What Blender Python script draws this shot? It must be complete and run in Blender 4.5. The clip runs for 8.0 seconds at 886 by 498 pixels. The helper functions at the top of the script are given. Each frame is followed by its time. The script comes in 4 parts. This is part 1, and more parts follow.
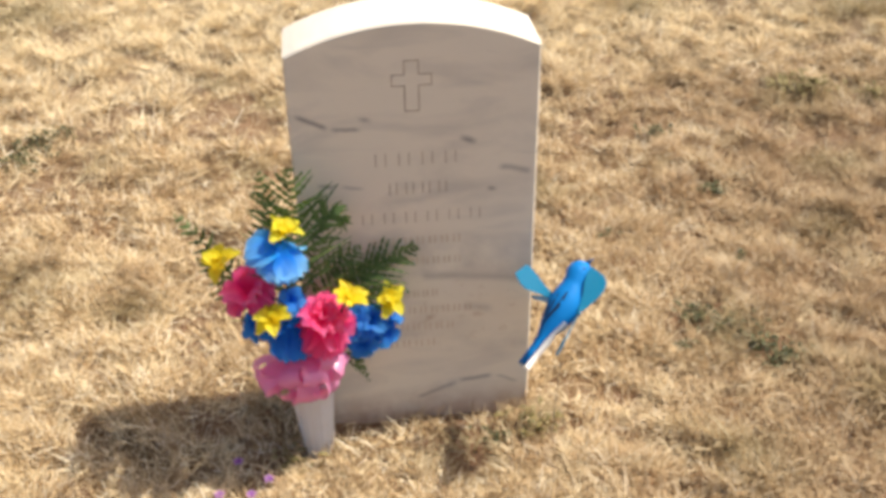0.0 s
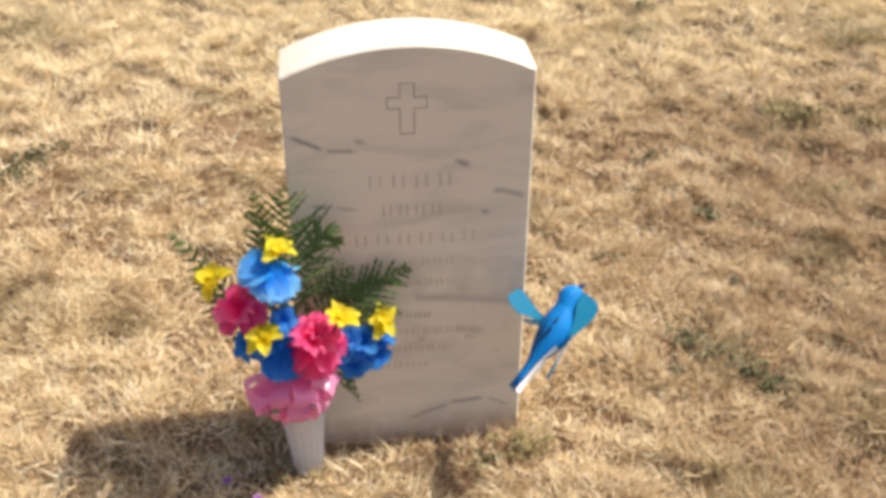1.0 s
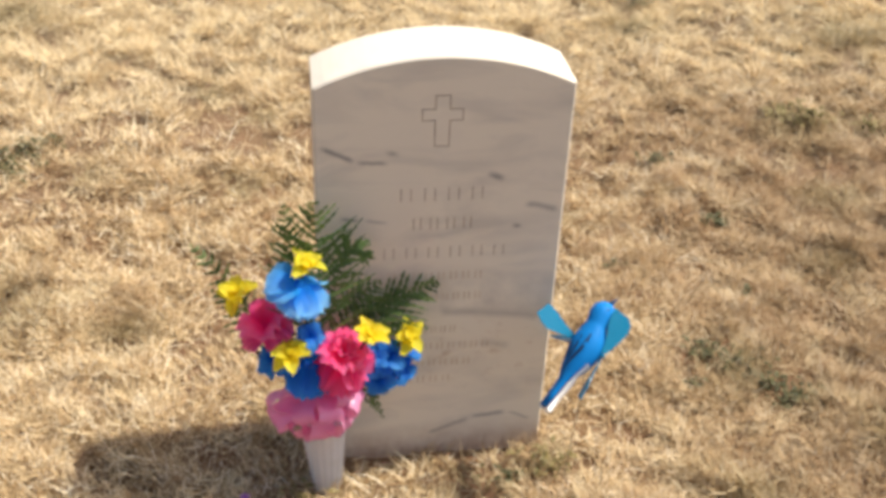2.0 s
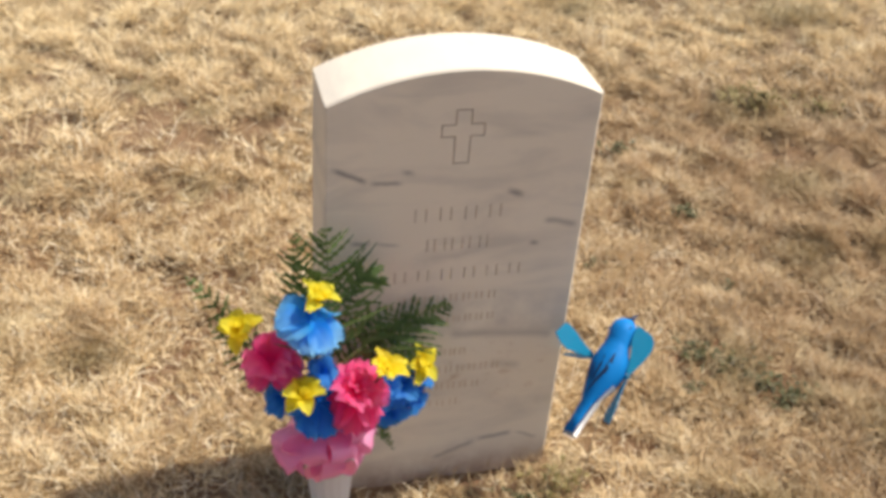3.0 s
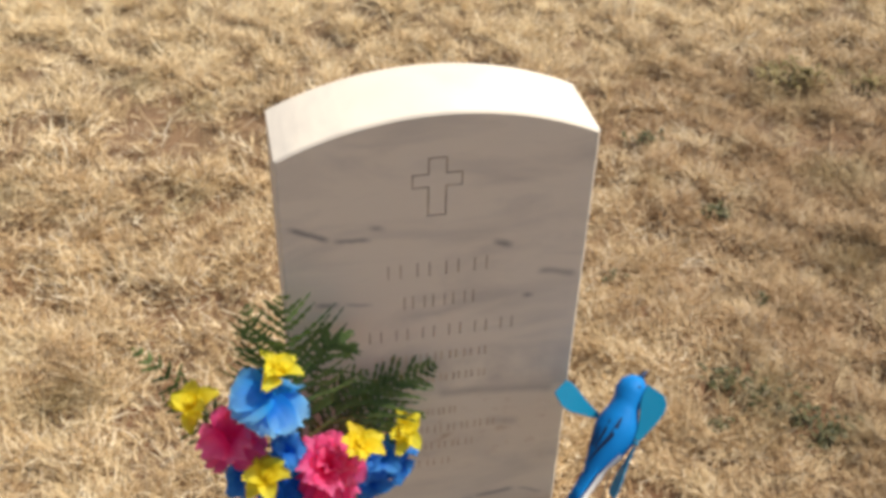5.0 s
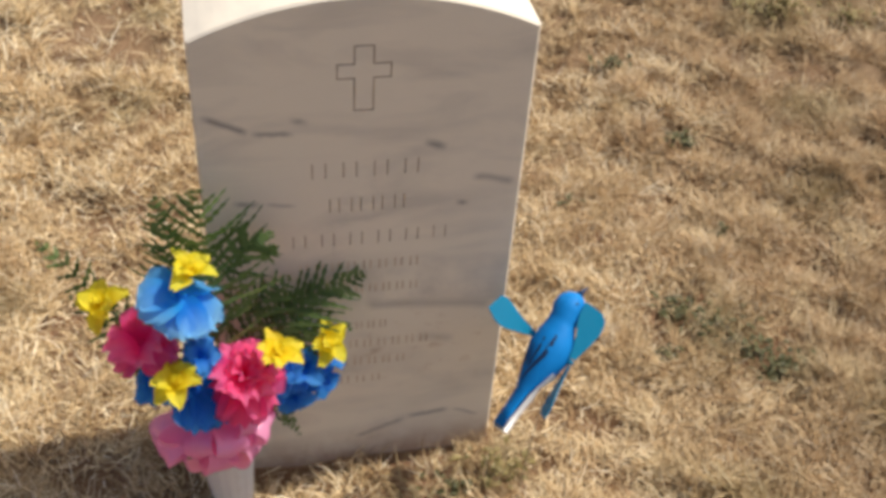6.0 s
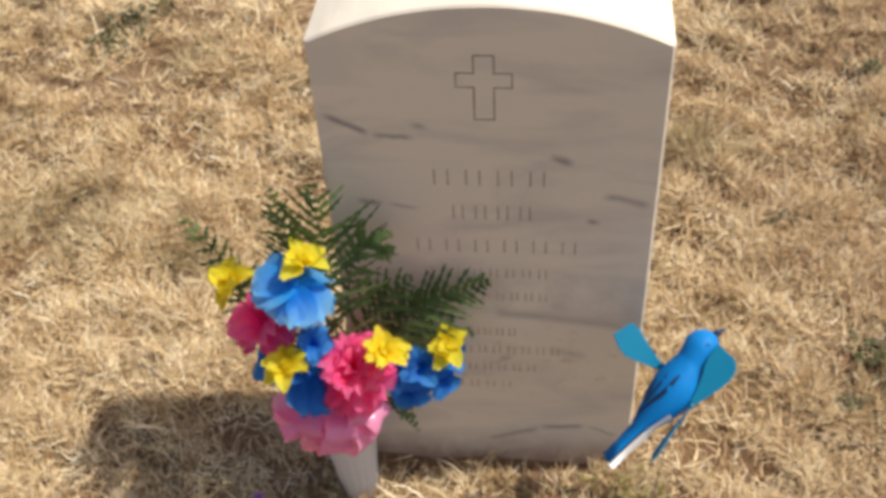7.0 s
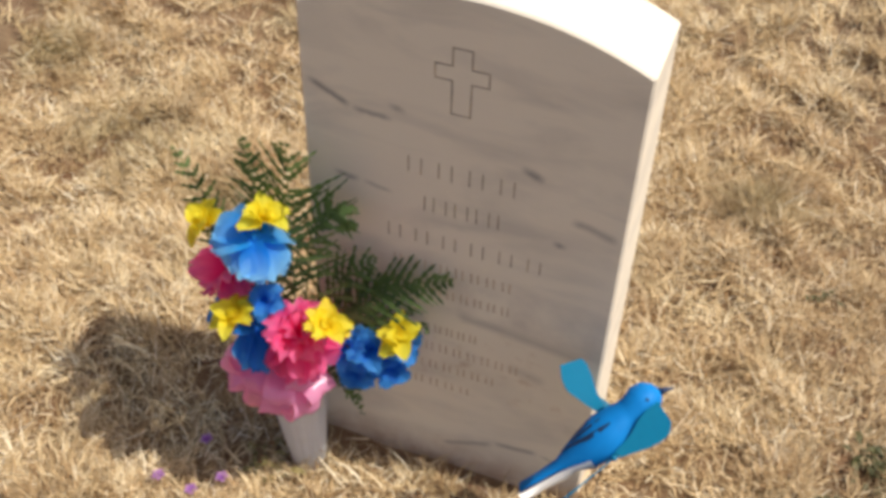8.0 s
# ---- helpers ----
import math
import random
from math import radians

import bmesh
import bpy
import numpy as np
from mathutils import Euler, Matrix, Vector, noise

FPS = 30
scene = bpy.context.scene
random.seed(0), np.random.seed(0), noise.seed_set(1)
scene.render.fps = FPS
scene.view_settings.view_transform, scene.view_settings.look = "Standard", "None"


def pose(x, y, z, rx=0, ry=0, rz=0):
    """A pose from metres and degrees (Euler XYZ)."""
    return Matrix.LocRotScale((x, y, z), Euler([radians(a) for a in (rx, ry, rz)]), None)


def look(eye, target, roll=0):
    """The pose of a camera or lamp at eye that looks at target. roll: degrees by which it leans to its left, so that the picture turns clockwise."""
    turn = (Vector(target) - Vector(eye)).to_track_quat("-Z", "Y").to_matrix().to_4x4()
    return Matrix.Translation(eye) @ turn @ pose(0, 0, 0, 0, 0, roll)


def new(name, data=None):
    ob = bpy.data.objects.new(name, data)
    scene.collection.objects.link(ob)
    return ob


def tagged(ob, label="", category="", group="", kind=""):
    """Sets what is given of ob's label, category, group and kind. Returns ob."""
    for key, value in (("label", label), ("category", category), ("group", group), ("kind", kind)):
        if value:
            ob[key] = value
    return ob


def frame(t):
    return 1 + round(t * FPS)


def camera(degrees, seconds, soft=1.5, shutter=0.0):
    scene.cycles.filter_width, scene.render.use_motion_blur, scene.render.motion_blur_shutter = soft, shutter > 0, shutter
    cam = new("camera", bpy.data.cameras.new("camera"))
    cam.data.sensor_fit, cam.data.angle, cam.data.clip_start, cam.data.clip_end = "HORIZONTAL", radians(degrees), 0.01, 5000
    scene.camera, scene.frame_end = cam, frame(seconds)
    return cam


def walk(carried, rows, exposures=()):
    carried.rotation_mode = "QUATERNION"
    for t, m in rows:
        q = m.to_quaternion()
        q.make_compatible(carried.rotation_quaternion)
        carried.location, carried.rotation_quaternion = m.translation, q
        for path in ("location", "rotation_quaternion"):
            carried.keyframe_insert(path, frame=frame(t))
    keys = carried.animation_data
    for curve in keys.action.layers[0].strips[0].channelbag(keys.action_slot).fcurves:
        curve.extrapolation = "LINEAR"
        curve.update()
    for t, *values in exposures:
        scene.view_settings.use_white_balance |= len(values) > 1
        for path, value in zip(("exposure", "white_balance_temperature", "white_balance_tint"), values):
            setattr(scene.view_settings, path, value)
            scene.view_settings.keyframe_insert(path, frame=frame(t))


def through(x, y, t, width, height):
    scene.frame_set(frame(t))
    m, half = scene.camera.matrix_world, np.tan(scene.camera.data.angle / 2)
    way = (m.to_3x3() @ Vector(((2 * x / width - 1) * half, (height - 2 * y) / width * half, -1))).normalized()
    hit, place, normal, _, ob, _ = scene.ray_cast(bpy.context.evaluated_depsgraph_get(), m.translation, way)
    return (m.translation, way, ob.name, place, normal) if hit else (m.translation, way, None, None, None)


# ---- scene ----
cam = camera(44.2, 8.0, soft=4.0)
PATH = [
    (0, (-0.106, -1.285, 1.147), (0.076, 0.378, 0.051), -0.7),
    (0.5, (-0.106, -1.276, 1.15), (0.093, 0.388, 0.058), 0.0),
    (1, (-0.1, -1.286, 1.155), (0.089, 0.394, 0.086), 0.4),
    (1.5, (-0.1, -1.274, 1.159), (0.034, 0.397, 0.067), 0.7),
    (1.7, (-0.12, -1.258, 1.167), (0.05, 0.408, 0.073), 1.4),
    (2.8, (-0.347, -1.093, 1.169), (0.109, 0.501, 0.051), 4.1),
    (3, (-0.331, -1.07, 1.167), (0.133, 0.508, 0.03), 4.7),
    (3.5, (-0.353, -0.991, 1.171), (0.051, 0.553, -0.035), 3.2),
    (4, (-0.416, -0.994, 1.167), (0.037, 0.526, -0.051), 3.0),
    (4.2, (-0.413, -0.997, 1.171), (0.096, 0.515, -0.035), 4.1),
    (5.3, (-0.158, -0.86, 1.186), (0.165, 0.676, -0.053), 1.2),
    (5.5, (-0.17, -0.871, 1.155), (0.197, 0.658, -0.081), 1.9),
    (6, (-0.138, -0.873, 1.11), (0.238, 0.592, -0.198), 4.5),
    (6.5, (0.059, -0.843, 1.109), (0.105, 0.649, -0.222), 2.9),
    (7, (0.061, -0.822, 1.131), (-0.134, 0.622, -0.24), -3.5),
    (7.5, (0.078, -0.788, 1.095), (-0.07, 0.636, -0.302), 0.1),
    (8, (0.253, -0.767, 1.11), (-0.23, 0.61, -0.258), 2.0),
]
walk(cam, [(t, look(eye, target, roll)) for t, eye, target, roll in PATH],
     exposures=[(0.0, 0.35), (1.7, 0.33), (3.0, 0.17), (3.5, 0.12), (4.2, 0.09), (5.5, 0.0), (6.0, 0.02), (6.5, 0.12), (7.0, 0.0), (8.0, 0.0)])

# ---- world, sun ----
SUN = Vector((0.61, 0.10, 1.0)).normalized()
world = bpy.data.worlds.new("sky")
scene.world = world
world.use_nodes = True
wt = world.node_tree
sky = wt.nodes.new("ShaderNodeTexSky")
sky.sky_type, sky.sun_disc = "NISHITA", False
sky.dust_density, sky.air_density, sky.ozone_density = 4.2, 1.0, 0.7
sky.sun_elevation = math.asin(SUN.z)
sky.sun_rotation = math.atan2(SUN.x, SUN.y)
wt.links.new(sky.outputs[0], wt.nodes["Background"].inputs[0])
wt.nodes["Background"].inputs[1].default_value = 0.115
sun_data = bpy.data.lights.new("sun", "SUN")
sun_data.energy, sun_data.angle, sun_data.color = 4.6, radians(0.6), (1.0, 0.915, 0.79)
sun = new("sun", sun_data)
sun.matrix_world = look(SUN * 20, (0, 0, 0))


# ---- materials ----
class Nodes:
    """A short way to write node trees."""

    def __init__(self, name):
        self.m = bpy.data.materials.new(name)
        self.m.use_nodes = True
        self.t = self.m.node_tree
        self.b = self.t.nodes["Principled BSDF"]
        self.out = self.t.nodes["Material Output"]

    def n(self, kind, operation="", blend_type=""):
        node = self.t.nodes.new("ShaderNode" + kind)
        if operation:
            node.operation = operation
        if blend_type:
            node.data_type, node.blend_type = "RGBA", blend_type
        return node

    def link(self, a, b):
        self.t.links.new(a, b)

    def put(self, socket, v):
        if isinstance(v, bpy.types.NodeSocket):
            self.link(v, socket)
        else:
            socket.default_value = v

    def coords(self):
        return self.n("TexCoord").outputs["Object"]

    def scaled(self, vec, s):
        node = self.n("Mapping")
        node.inputs["Scale"].default_value = s
        self.link(vec, node.inputs[0])
        return node.outputs[0]

    def noise(self, vec, scale, detail=4.0, rough=0.55, distort=0.0):
        node = self.n("TexNoise")
        self.link(vec, node.inputs["Vector"])
        node.inputs["Scale"].default_value = scale
        node.inputs["Detail"].default_value = detail
        node.inputs["Roughness"].default_value = rough
        node.inputs["Distortion"].default_value = distort
        return node.outputs[0]

    def ramp(self, fac, stops):
        node = self.n("ValToRGB")
        els = node.color_ramp.elements
        while len(els) < len(stops):
            els.new(0.5)
        for e, (p, c) in zip(els, stops):
            e.position = p
            e.color = (*c, 1) if len(c) == 3 else c
        self.put(node.inputs[0], fac)
        return node.outputs[0]

    def math(self, op, a, b=0.0, c=0.0):
        node = self.n("Math", operation=op)
        for i, v in enumerate((a, b, c)):
            self.put(node.inputs[i], v)
        return node.outputs[0]

    def span(self, v, a, b, c=0.0, d=1.0):
        node = self.n("MapRange")
        for i, x in enumerate((v, a, b, c, d)):
            self.put(node.inputs[i], x)
        return node.outputs[0]

    def mix(self, fac, a, b, blend="MIX"):
        node = self.n("Mix", blend_type=blend)
        self.put(node.inputs[0], fac)
        for i, v in ((6, a), (7, b)):
            self.put(node.inputs[i], (*v, 1) if isinstance(v, tuple) and len(v) == 3 else v)
        return node.outputs[2]

    def bump(self, height, strength, distance):
        node = self.n("Bump")
        node.inputs["Strength"].default_value = strength
        node.inputs["Distance"].default_value = distance
        self.link(height, node.inputs["Height"])
        self.link(node.outputs[0], self.b.inputs["Normal"])

    def base(self, colour, rough=0.6, metal=0.0, spec=0.5):
        self.put(self.b.inputs["Base Color"], (*colour, 1) if isinstance(colour, tuple) and len(colour) == 3 else colour)
        self.put(self.b.inputs["Roughness"], rough)
        self.b.inputs["Metallic"].default_value = metal
        self.b.inputs["Specular IOR Level"].default_value = spec

    def translucent(self, colour, amount):
        """Lets part of the light through a thin sheet."""
        tr = self.n("BsdfTranslucent")
        self.put(tr.inputs[0], (*colour, 1) if isinstance(colour, tuple) and len(colour) == 3 else colour)
        mx = self.n("MixShader")
        mx.inputs[0].default_value = amount
        self.link(self.b.outputs[0], mx.inputs[1])
        self.link(tr.outputs[0], mx.inputs[2])
        self.link(mx.outputs[0], self.out.inputs[0])


# grey streaks in the marble: x, z of both ends, half width, depth of colour
VEINS = [
    (-0.160, 0.521, -0.113, 0.499, 0.0022, 0.75),
    (-0.113, 0.499, -0.070, 0.494, 0.0018, 0.6),
    (-0.078, 0.513, -0.056, 0.507, 0.0022, 0.5),
    (0.058, 0.478, 0.083, 0.468, 0.0024, 0.7),
    (-0.136, 0.417, -0.105, 0.411, 0.0020, 0.6),
    (-0.105, 0.411, -0.070, 0.405, 0.0014, 0.4),
    (0.095, 0.396, 0.114, 0.393, 0.0020, 0.75),
    (0.110, 0.428, 0.160, 0.416, 0.0026, 0.5),
    (0.000, 0.258, 0.150, 0.242, 0.0040, 0.34),
    (-0.010, 0.028, 0.055, 0.055, 0.0020, 0.5),
    (0.055, 0.055, 0.110, 0.061, 0.0022, 0.55),
    (0.110, 0.061, 0.150, 0.045, 0.0016, 0.4),
    (0.060, 0.200, 0.110, 0.190, 0.0040, 0.25),
]


def marble_material():
    k = Nodes("marble")
    co = k.coords()
    warp = k.n("VectorMath", operation="MULTIPLY_ADD")
    wob = k.n("TexNoise")
    k.link(co, wob.inputs["Vector"])
    wob.inputs["Scale"].default_value, wob.inputs["Detail"].default_value = 22.0, 4.0
    k.link(wob.outputs[1], warp.inputs[0])
    warp.inputs[1].default_value = (0.012, 0.012, 0.012)
    k.link(co, warp.inputs[2])
    sep = k.n("SeparateXYZ")
    k.link(warp.outputs[0], sep.inputs[0])
    x, z = sep.outputs[0], sep.outputs[2]
    total = None
    for x0, z0, x1, z1, w, deep in VEINS:
        x0, z0, x1, z1 = x0 + 0.006, z0 + 0.006, x1 + 0.006, z1 + 0.006
        dx, dz = x1 - x0, z1 - z0
        ln = math.hypot(dx, dz)
        ux, uz = dx / ln, dz / ln
        along = k.math("ADD", k.math("MULTIPLY", k.math("SUBTRACT", x, x0), ux), k.math("MULTIPLY", k.math("SUBTRACT", z, z0), uz))
        across = k.math("ADD", k.math("MULTIPLY", k.math("SUBTRACT", x, x0), -uz), k.math("MULTIPLY", k.math("SUBTRACT", z, z0), ux))
        end = k.math("ABSOLUTE", k.math("SUBTRACT", along, ln / 2))
        body = k.math("MULTIPLY", k.span(end, ln / 2, ln / 2 - 0.010, 0.0, deep), k.span(k.math("ABSOLUTE", across), w * 2.6, w * 0.1))
        total = body if total is None else k.math("MAXIMUM", total, body)
    bands = k.noise(k.scaled(warp.outputs[0], (1.0, 1.0, 3.6)), 6.0, 4.0, 0.55, 0.5)
    bands = k.span(bands, 0.47, 0.70)
    fine = k.noise(k.scaled(warp.outputs[0], (1.0, 2.0, 7.0)), 34.0, 5.0, 0.65, 0.3)
    cloud = k.noise(co, 11.0, 3.0)
    col = k.mix(cloud, (0.82, 0.745, 0.622), (0.765, 0.70, 0.592))
    col = k.mix(k.math("MULTIPLY", bands, 0.58), col, (0.51, 0.475, 0.425))
    col = k.mix(k.span(fine, 0.56, 0.80, 0.0, 0.14), col, (0.50, 0.45, 0.40))
    # a broad grey belt that runs across the middle of the slab
    belt = k.math("MULTIPLY", k.span(k.math("ABSOLUTE", k.math("SUBTRACT", z, k.math("SUBTRACT", 0.302, k.math("MULTIPLY", x, 0.12)))), 0.045, 0.015), k.span(k.noise(warp.outputs[0], 16.0, 4.0), 0.35, 0.7))
    col = k.mix(k.math("MULTIPLY", belt, 0.72), col, (0.43, 0.39, 0.365))
    col = k.mix(total, col, (0.16, 0.15, 0.155))
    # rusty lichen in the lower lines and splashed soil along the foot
    rust = k.math("MULTIPLY", k.span(k.noise(k.scaled(co, (1, 1, 1.6)), 30.0, 4.0, 0.7), 0.56, 0.74), k.span(k.math("ABSOLUTE", k.math("SUBTRACT", z, 0.19)), 0.075, 0.03))
    col = k.mix(k.math("MULTIPLY", rust, 0.60), col, (0.40, 0.24, 0.13))
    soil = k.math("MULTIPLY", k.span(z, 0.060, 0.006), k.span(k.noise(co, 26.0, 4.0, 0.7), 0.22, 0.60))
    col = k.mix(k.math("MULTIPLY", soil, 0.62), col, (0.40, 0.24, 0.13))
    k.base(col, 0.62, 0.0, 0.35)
    k.bump(k.noise(co, 420.0, 3.0, 0.6), 0.18, 0.002)
    return k.m


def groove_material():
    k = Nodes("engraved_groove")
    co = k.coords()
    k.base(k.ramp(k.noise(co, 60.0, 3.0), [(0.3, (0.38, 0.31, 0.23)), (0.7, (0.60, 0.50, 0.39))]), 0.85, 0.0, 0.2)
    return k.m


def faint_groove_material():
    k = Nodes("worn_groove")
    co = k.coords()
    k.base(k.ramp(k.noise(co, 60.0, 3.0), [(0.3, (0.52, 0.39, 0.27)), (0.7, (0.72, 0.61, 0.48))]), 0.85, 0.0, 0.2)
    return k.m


def soil_material():
    k = Nodes("soil_and_thatch")
    co = k.coords()
    big = k.noise(co, 2.2, 5.0, 0.6)
    mid = k.noise(co, 14.0, 6.0, 0.65)
    grain = k.noise(co, 240.0, 4.0, 0.7)
    straw = k.noise(k.scaled(co, (1.0, 3.0, 1.0)), 120.0, 4.0, 0.7, 1.5)
    soil = k.mix(mid, (0.27, 0.140, 0.085), (0.44, 0.27, 0.175))
    thatch = k.ramp(straw, [(0.30, (0.10, 0.058, 0.028)), (0.50, (0.28, 0.18, 0.09)), (0.72, (0.55, 0.42, 0.24))])
    col = k.mix(k.span(big, 0.38, 0.60, 0.30, 0.75), thatch, soil)
    far = k.n("VectorMath", operation="LENGTH")
    k.link(co, far.inputs[0])
    lawn = k.ramp(k.math("ADD", k.math("MULTIPLY", mid, 0.5), k.math("MULTIPLY", straw, 0.5)), [(0.36, (0.19, 0.128, 0.080)), (0.50, (0.35, 0.250, 0.160)), (0.62, (0.47, 0.360, 0.230))])
    col = k.mix(k.span(far.outputs[1], 0.8, 1.7), col, lawn)
    col = k.mix(k.span(grain, 0.45, 0.75, 0.0, 0.4), col, (0.14, 0.08, 0.04))
    k.base(col, 0.95, 0.0, 0.1)
    k.bump(k.math("ADD", k.math("MULTIPLY", grain, 0.4), straw), 0.8, 0.012)
    return k.m


def straw_material():
    k = Nodes("dry_straw")
    rnd = k.n("NewGeometry").outputs["Random Per Island"]
    co = k.coords()
    tuft, sere = k.n("Attribute"), k.n("Attribute")
    tuft.attribute_name, sere.attribute_name = "tuft", "sere"
    tone = k.math("ADD", k.math("MULTIPLY", rnd, 0.48), k.math("ADD", k.math("MULTIPLY", tuft.outputs["Fac"], 0.38), k.math("MULTIPLY", k.noise(co, 16.0, 4.0, 0.6), 0.20)))
    col = k.ramp(tone, [(0.12, (0.16, 0.088, 0.044)), (0.30, (0.41, 0.272, 0.138)), (0.48, (0.66, 0.498, 0.280)), (0.65, (0.83, 0.685, 0.440)), (0.84, (0.94, 0.86, 0.67))])
    sx = k.n("SeparateXYZ")
    k.link(co, sx.inputs[0])
    x, y = sx.outputs[0], sx.outputs[1]
    broad = k.noise(co, 2.0, 4.0, 0.6)
    # browner, trampled turf towards +x, paler and yellower turf further off
    worn = k.math("MULTIPLY", k.span(k.math("ADD", x, k.math("MULTIPLY", broad, 1.2)), 0.75, 1.35), k.span(y, 1.4, 0.9))
    col = k.mix(k.math("MULTIPLY", worn, 0.54), col, (0.39, 0.265, 0.155))
    brown = k.span(k.noise(co, 9.0, 5.0, 0.72), 0.50, 0.66)
    col = k.mix(k.math("MULTIPLY", brown, 0.48), col, (0.40, 0.24, 0.12))
    pale = k.math("MAXIMUM", k.span(k.noise(co, 8.0, 4.0, 0.65, 0.8), 0.54, 0.66), k.span(k.math("ADD", y, k.math("MULTIPLY", broad, 0.9)), 1.35, 2.1))
    col = k.mix(k.math("MULTIPLY", pale, 0.42), col, (0.88, 0.77, 0.51))
    # tufts that still hold a little olive
    col = k.mix(k.math("MULTIPLY", sere.outputs["Fac"], 0.80), col, (0.21, 0.165, 0.065))
    k.base(col, 0.7, 0.0, 0.25)
    k.translucent(col, 0.25)
    return k.m


def leaf_material(name, dark, light, through=0.3):
    k = Nodes(name)
    rnd = k.n("NewGeometry").outputs["Random Per Island"]
    co = k.coords()
    col = k.mix(rnd, dark, light)
    col = k.mix(k.span(k.noise(co, 60.0, 3.0), 0.4, 0.8, 0.0, 0.5), col, tuple(c * 0.6 for c in dark))
    k.base(col, 0.55, 0.0, 0.35)
    k.translucent(col, through)
    return k.m


def petal_material(name, deep, edge, through=0.60, rough=0.6):
    """Dyed cloth: deep at the root, paler at the rim; UV runs across and along a petal."""
    k = Nodes(name)
    uv = k.n("TexCoord").outputs["UV"]
    sep = k.n("SeparateXYZ")
    k.link(uv, sep.inputs[0])
    side = k.math("MULTIPLY", k.math("ABSOLUTE", k.math("SUBTRACT", sep.outputs[0], 0.5)), 1.5)
    rim = k.math("MAXIMUM", sep.outputs[1], k.math("MULTIPLY", side, sep.outputs[1]))
    streak = k.noise(k.scaled(uv, (16.0, 1.5, 1.0)), 1.6, 3.0, 0.6)
    rim = k.math("ADD", rim, k.math("MULTIPLY", k.math("SUBTRACT", streak, 0.5), 0.35))
    rnd = k.n("ObjectInfo").outputs["Random"]
    col = k.mix(k.span(rim, 0.25, 1.05), deep, edge)
    col = k.mix(k.math("MULTIPLY", rnd, 0.25), col, deep)
    k.base(col, rough, 0.0, 0.3)
    weave = k.noise(k.scaled(uv, (60.0, 60.0, 1.0)), 1.0, 2.0)
    k.bump(weave, 0.15, 0.001)
    k.translucent(col, through)
    return k.m


def satin_material():
    k = Nodes("pink_satin")
    uv = k.n("TexCoord").outputs["UV"]
    thread = k.noise(k.scaled(uv, (4.0, 90.0, 1.0)), 1.0, 2.0)
    col = k.mix(thread, (1.0, 0.37, 0.66), (1.0, 0.53, 0.79))
    k.base(col, 0.22, 0.0, 0.9)
    k.bump(thread, 0.12, 0.001)
    k.translucent(col, 0.55)
    return k.m


def plastic_material(name, colour, dirt, rough=0.4, through=0.0):
    k = Nodes(name)
    co = k.coords()
    col = k.mix(k.span(k.noise(co, 45.0, 5.0, 0.65), 0.5, 0.8, 0.0, 0.5), colour, dirt)
    k.base(col, k.span(k.noise(co, 120.0, 3.0), 0.3, 0.7, rough - 0.08, rough + 0.12), 0.0, 0.5)
    k.bump(k.noise(co, 300.0, 2.0), 0.08, 0.001)
    if through:
        k.translucent(col, through)
    return k.m


MARBLE = marble_material()
GROOVE = groove_material()
GROOVE_WORN = faint_groove_material()
SOIL = soil_material()
STRAW = straw_material()
WEED = leaf_material("weed_green", (0.048, 0.054, 0.020), (0.14, 0.135, 0.052), 0.22)
WEED_DRY = leaf_material("weed_olive", (0.17, 0.135, 0.045), (0.32, 0.26, 0.105), 0.25)
FERN = leaf_material("fern_green", (0.06, 0.118, 0.034), (0.19, 0.28, 0.095), 0.45)
STEM = leaf_material("stem_green", (0.03, 0.06, 0.02), (0.05, 0.09, 0.03), 0.0)
BLUE = petal_material("blue_cloth", (0.020, 0.36, 0.94), (0.36, 0.75, 1.0), 0.60)
BLUE_DARK = petal_material("dark_blue_cloth", (0.008, 0.18, 0.72), (0.10, 0.45, 0.97))
YELLOW = petal_material("yellow_cloth", (0.92, 0.77, 0.02), (0.98, 0.93, 0.10))
PINK = petal_material("hot_pink_cloth", (0.95, 0.040, 0.30), (1.0, 0.28, 0.56), 0.66)
SATIN = satin_material()
VASE = plastic_material("white_plastic", (0.90, 0.90, 0.92), (0.78, 0.76, 0.74), 0.38, 0.50)
BIRD_BLUE = plastic_material("bird_blue_paint", (0.002, 0.19, 0.55), (0.002, 0.125, 0.40), 0.60)
BIRD_BLUE.node_tree.nodes["Principled BSDF"].inputs["Specular IOR Level"].default_value = 0.2
BIRD_TEAL = plastic_material("wing_teal_plastic", (0.008, 0.30, 0.52), (0.006, 0.23, 0.43), 0.35, 0.45)
BIRD_WHITE = plastic_material("bird_white_paint", (0.88, 0.88, 0.88), (0.6, 0.6, 0.6), 0.5)
BIRD_DARK = plastic_material("bird_dark_marking", (0.006, 0.022, 0.075), (0.01, 0.04, 0.12), 0.5)
WIRE = plastic_material("thin_wire", (0.36, 0.30, 0.22), (0.25, 0.18, 0.1), 0.5)
TWIG = plastic_material("bleached_twig", (0.78, 0.68, 0.52), (0.45, 0.33, 0.2), 0.8)
PURPLE = petal_material("purple_petal", (0.42, 0.17, 0.56), (0.66, 0.38, 0.76))


# ---- building helpers ----
def thing(name, bm, material, label, category, kind="", group="", at=None, smooth=True):
    me = bpy.data.meshes.new(name)
    bm.to_mesh(me)
    bm.free()
    me.materials.append(material)
    if smooth:
        me.shade_smooth()
    ob = new(name, me)
    if at is not None:
        ob.matrix_basis = at
    return tagged(ob, label, category, group, kind)


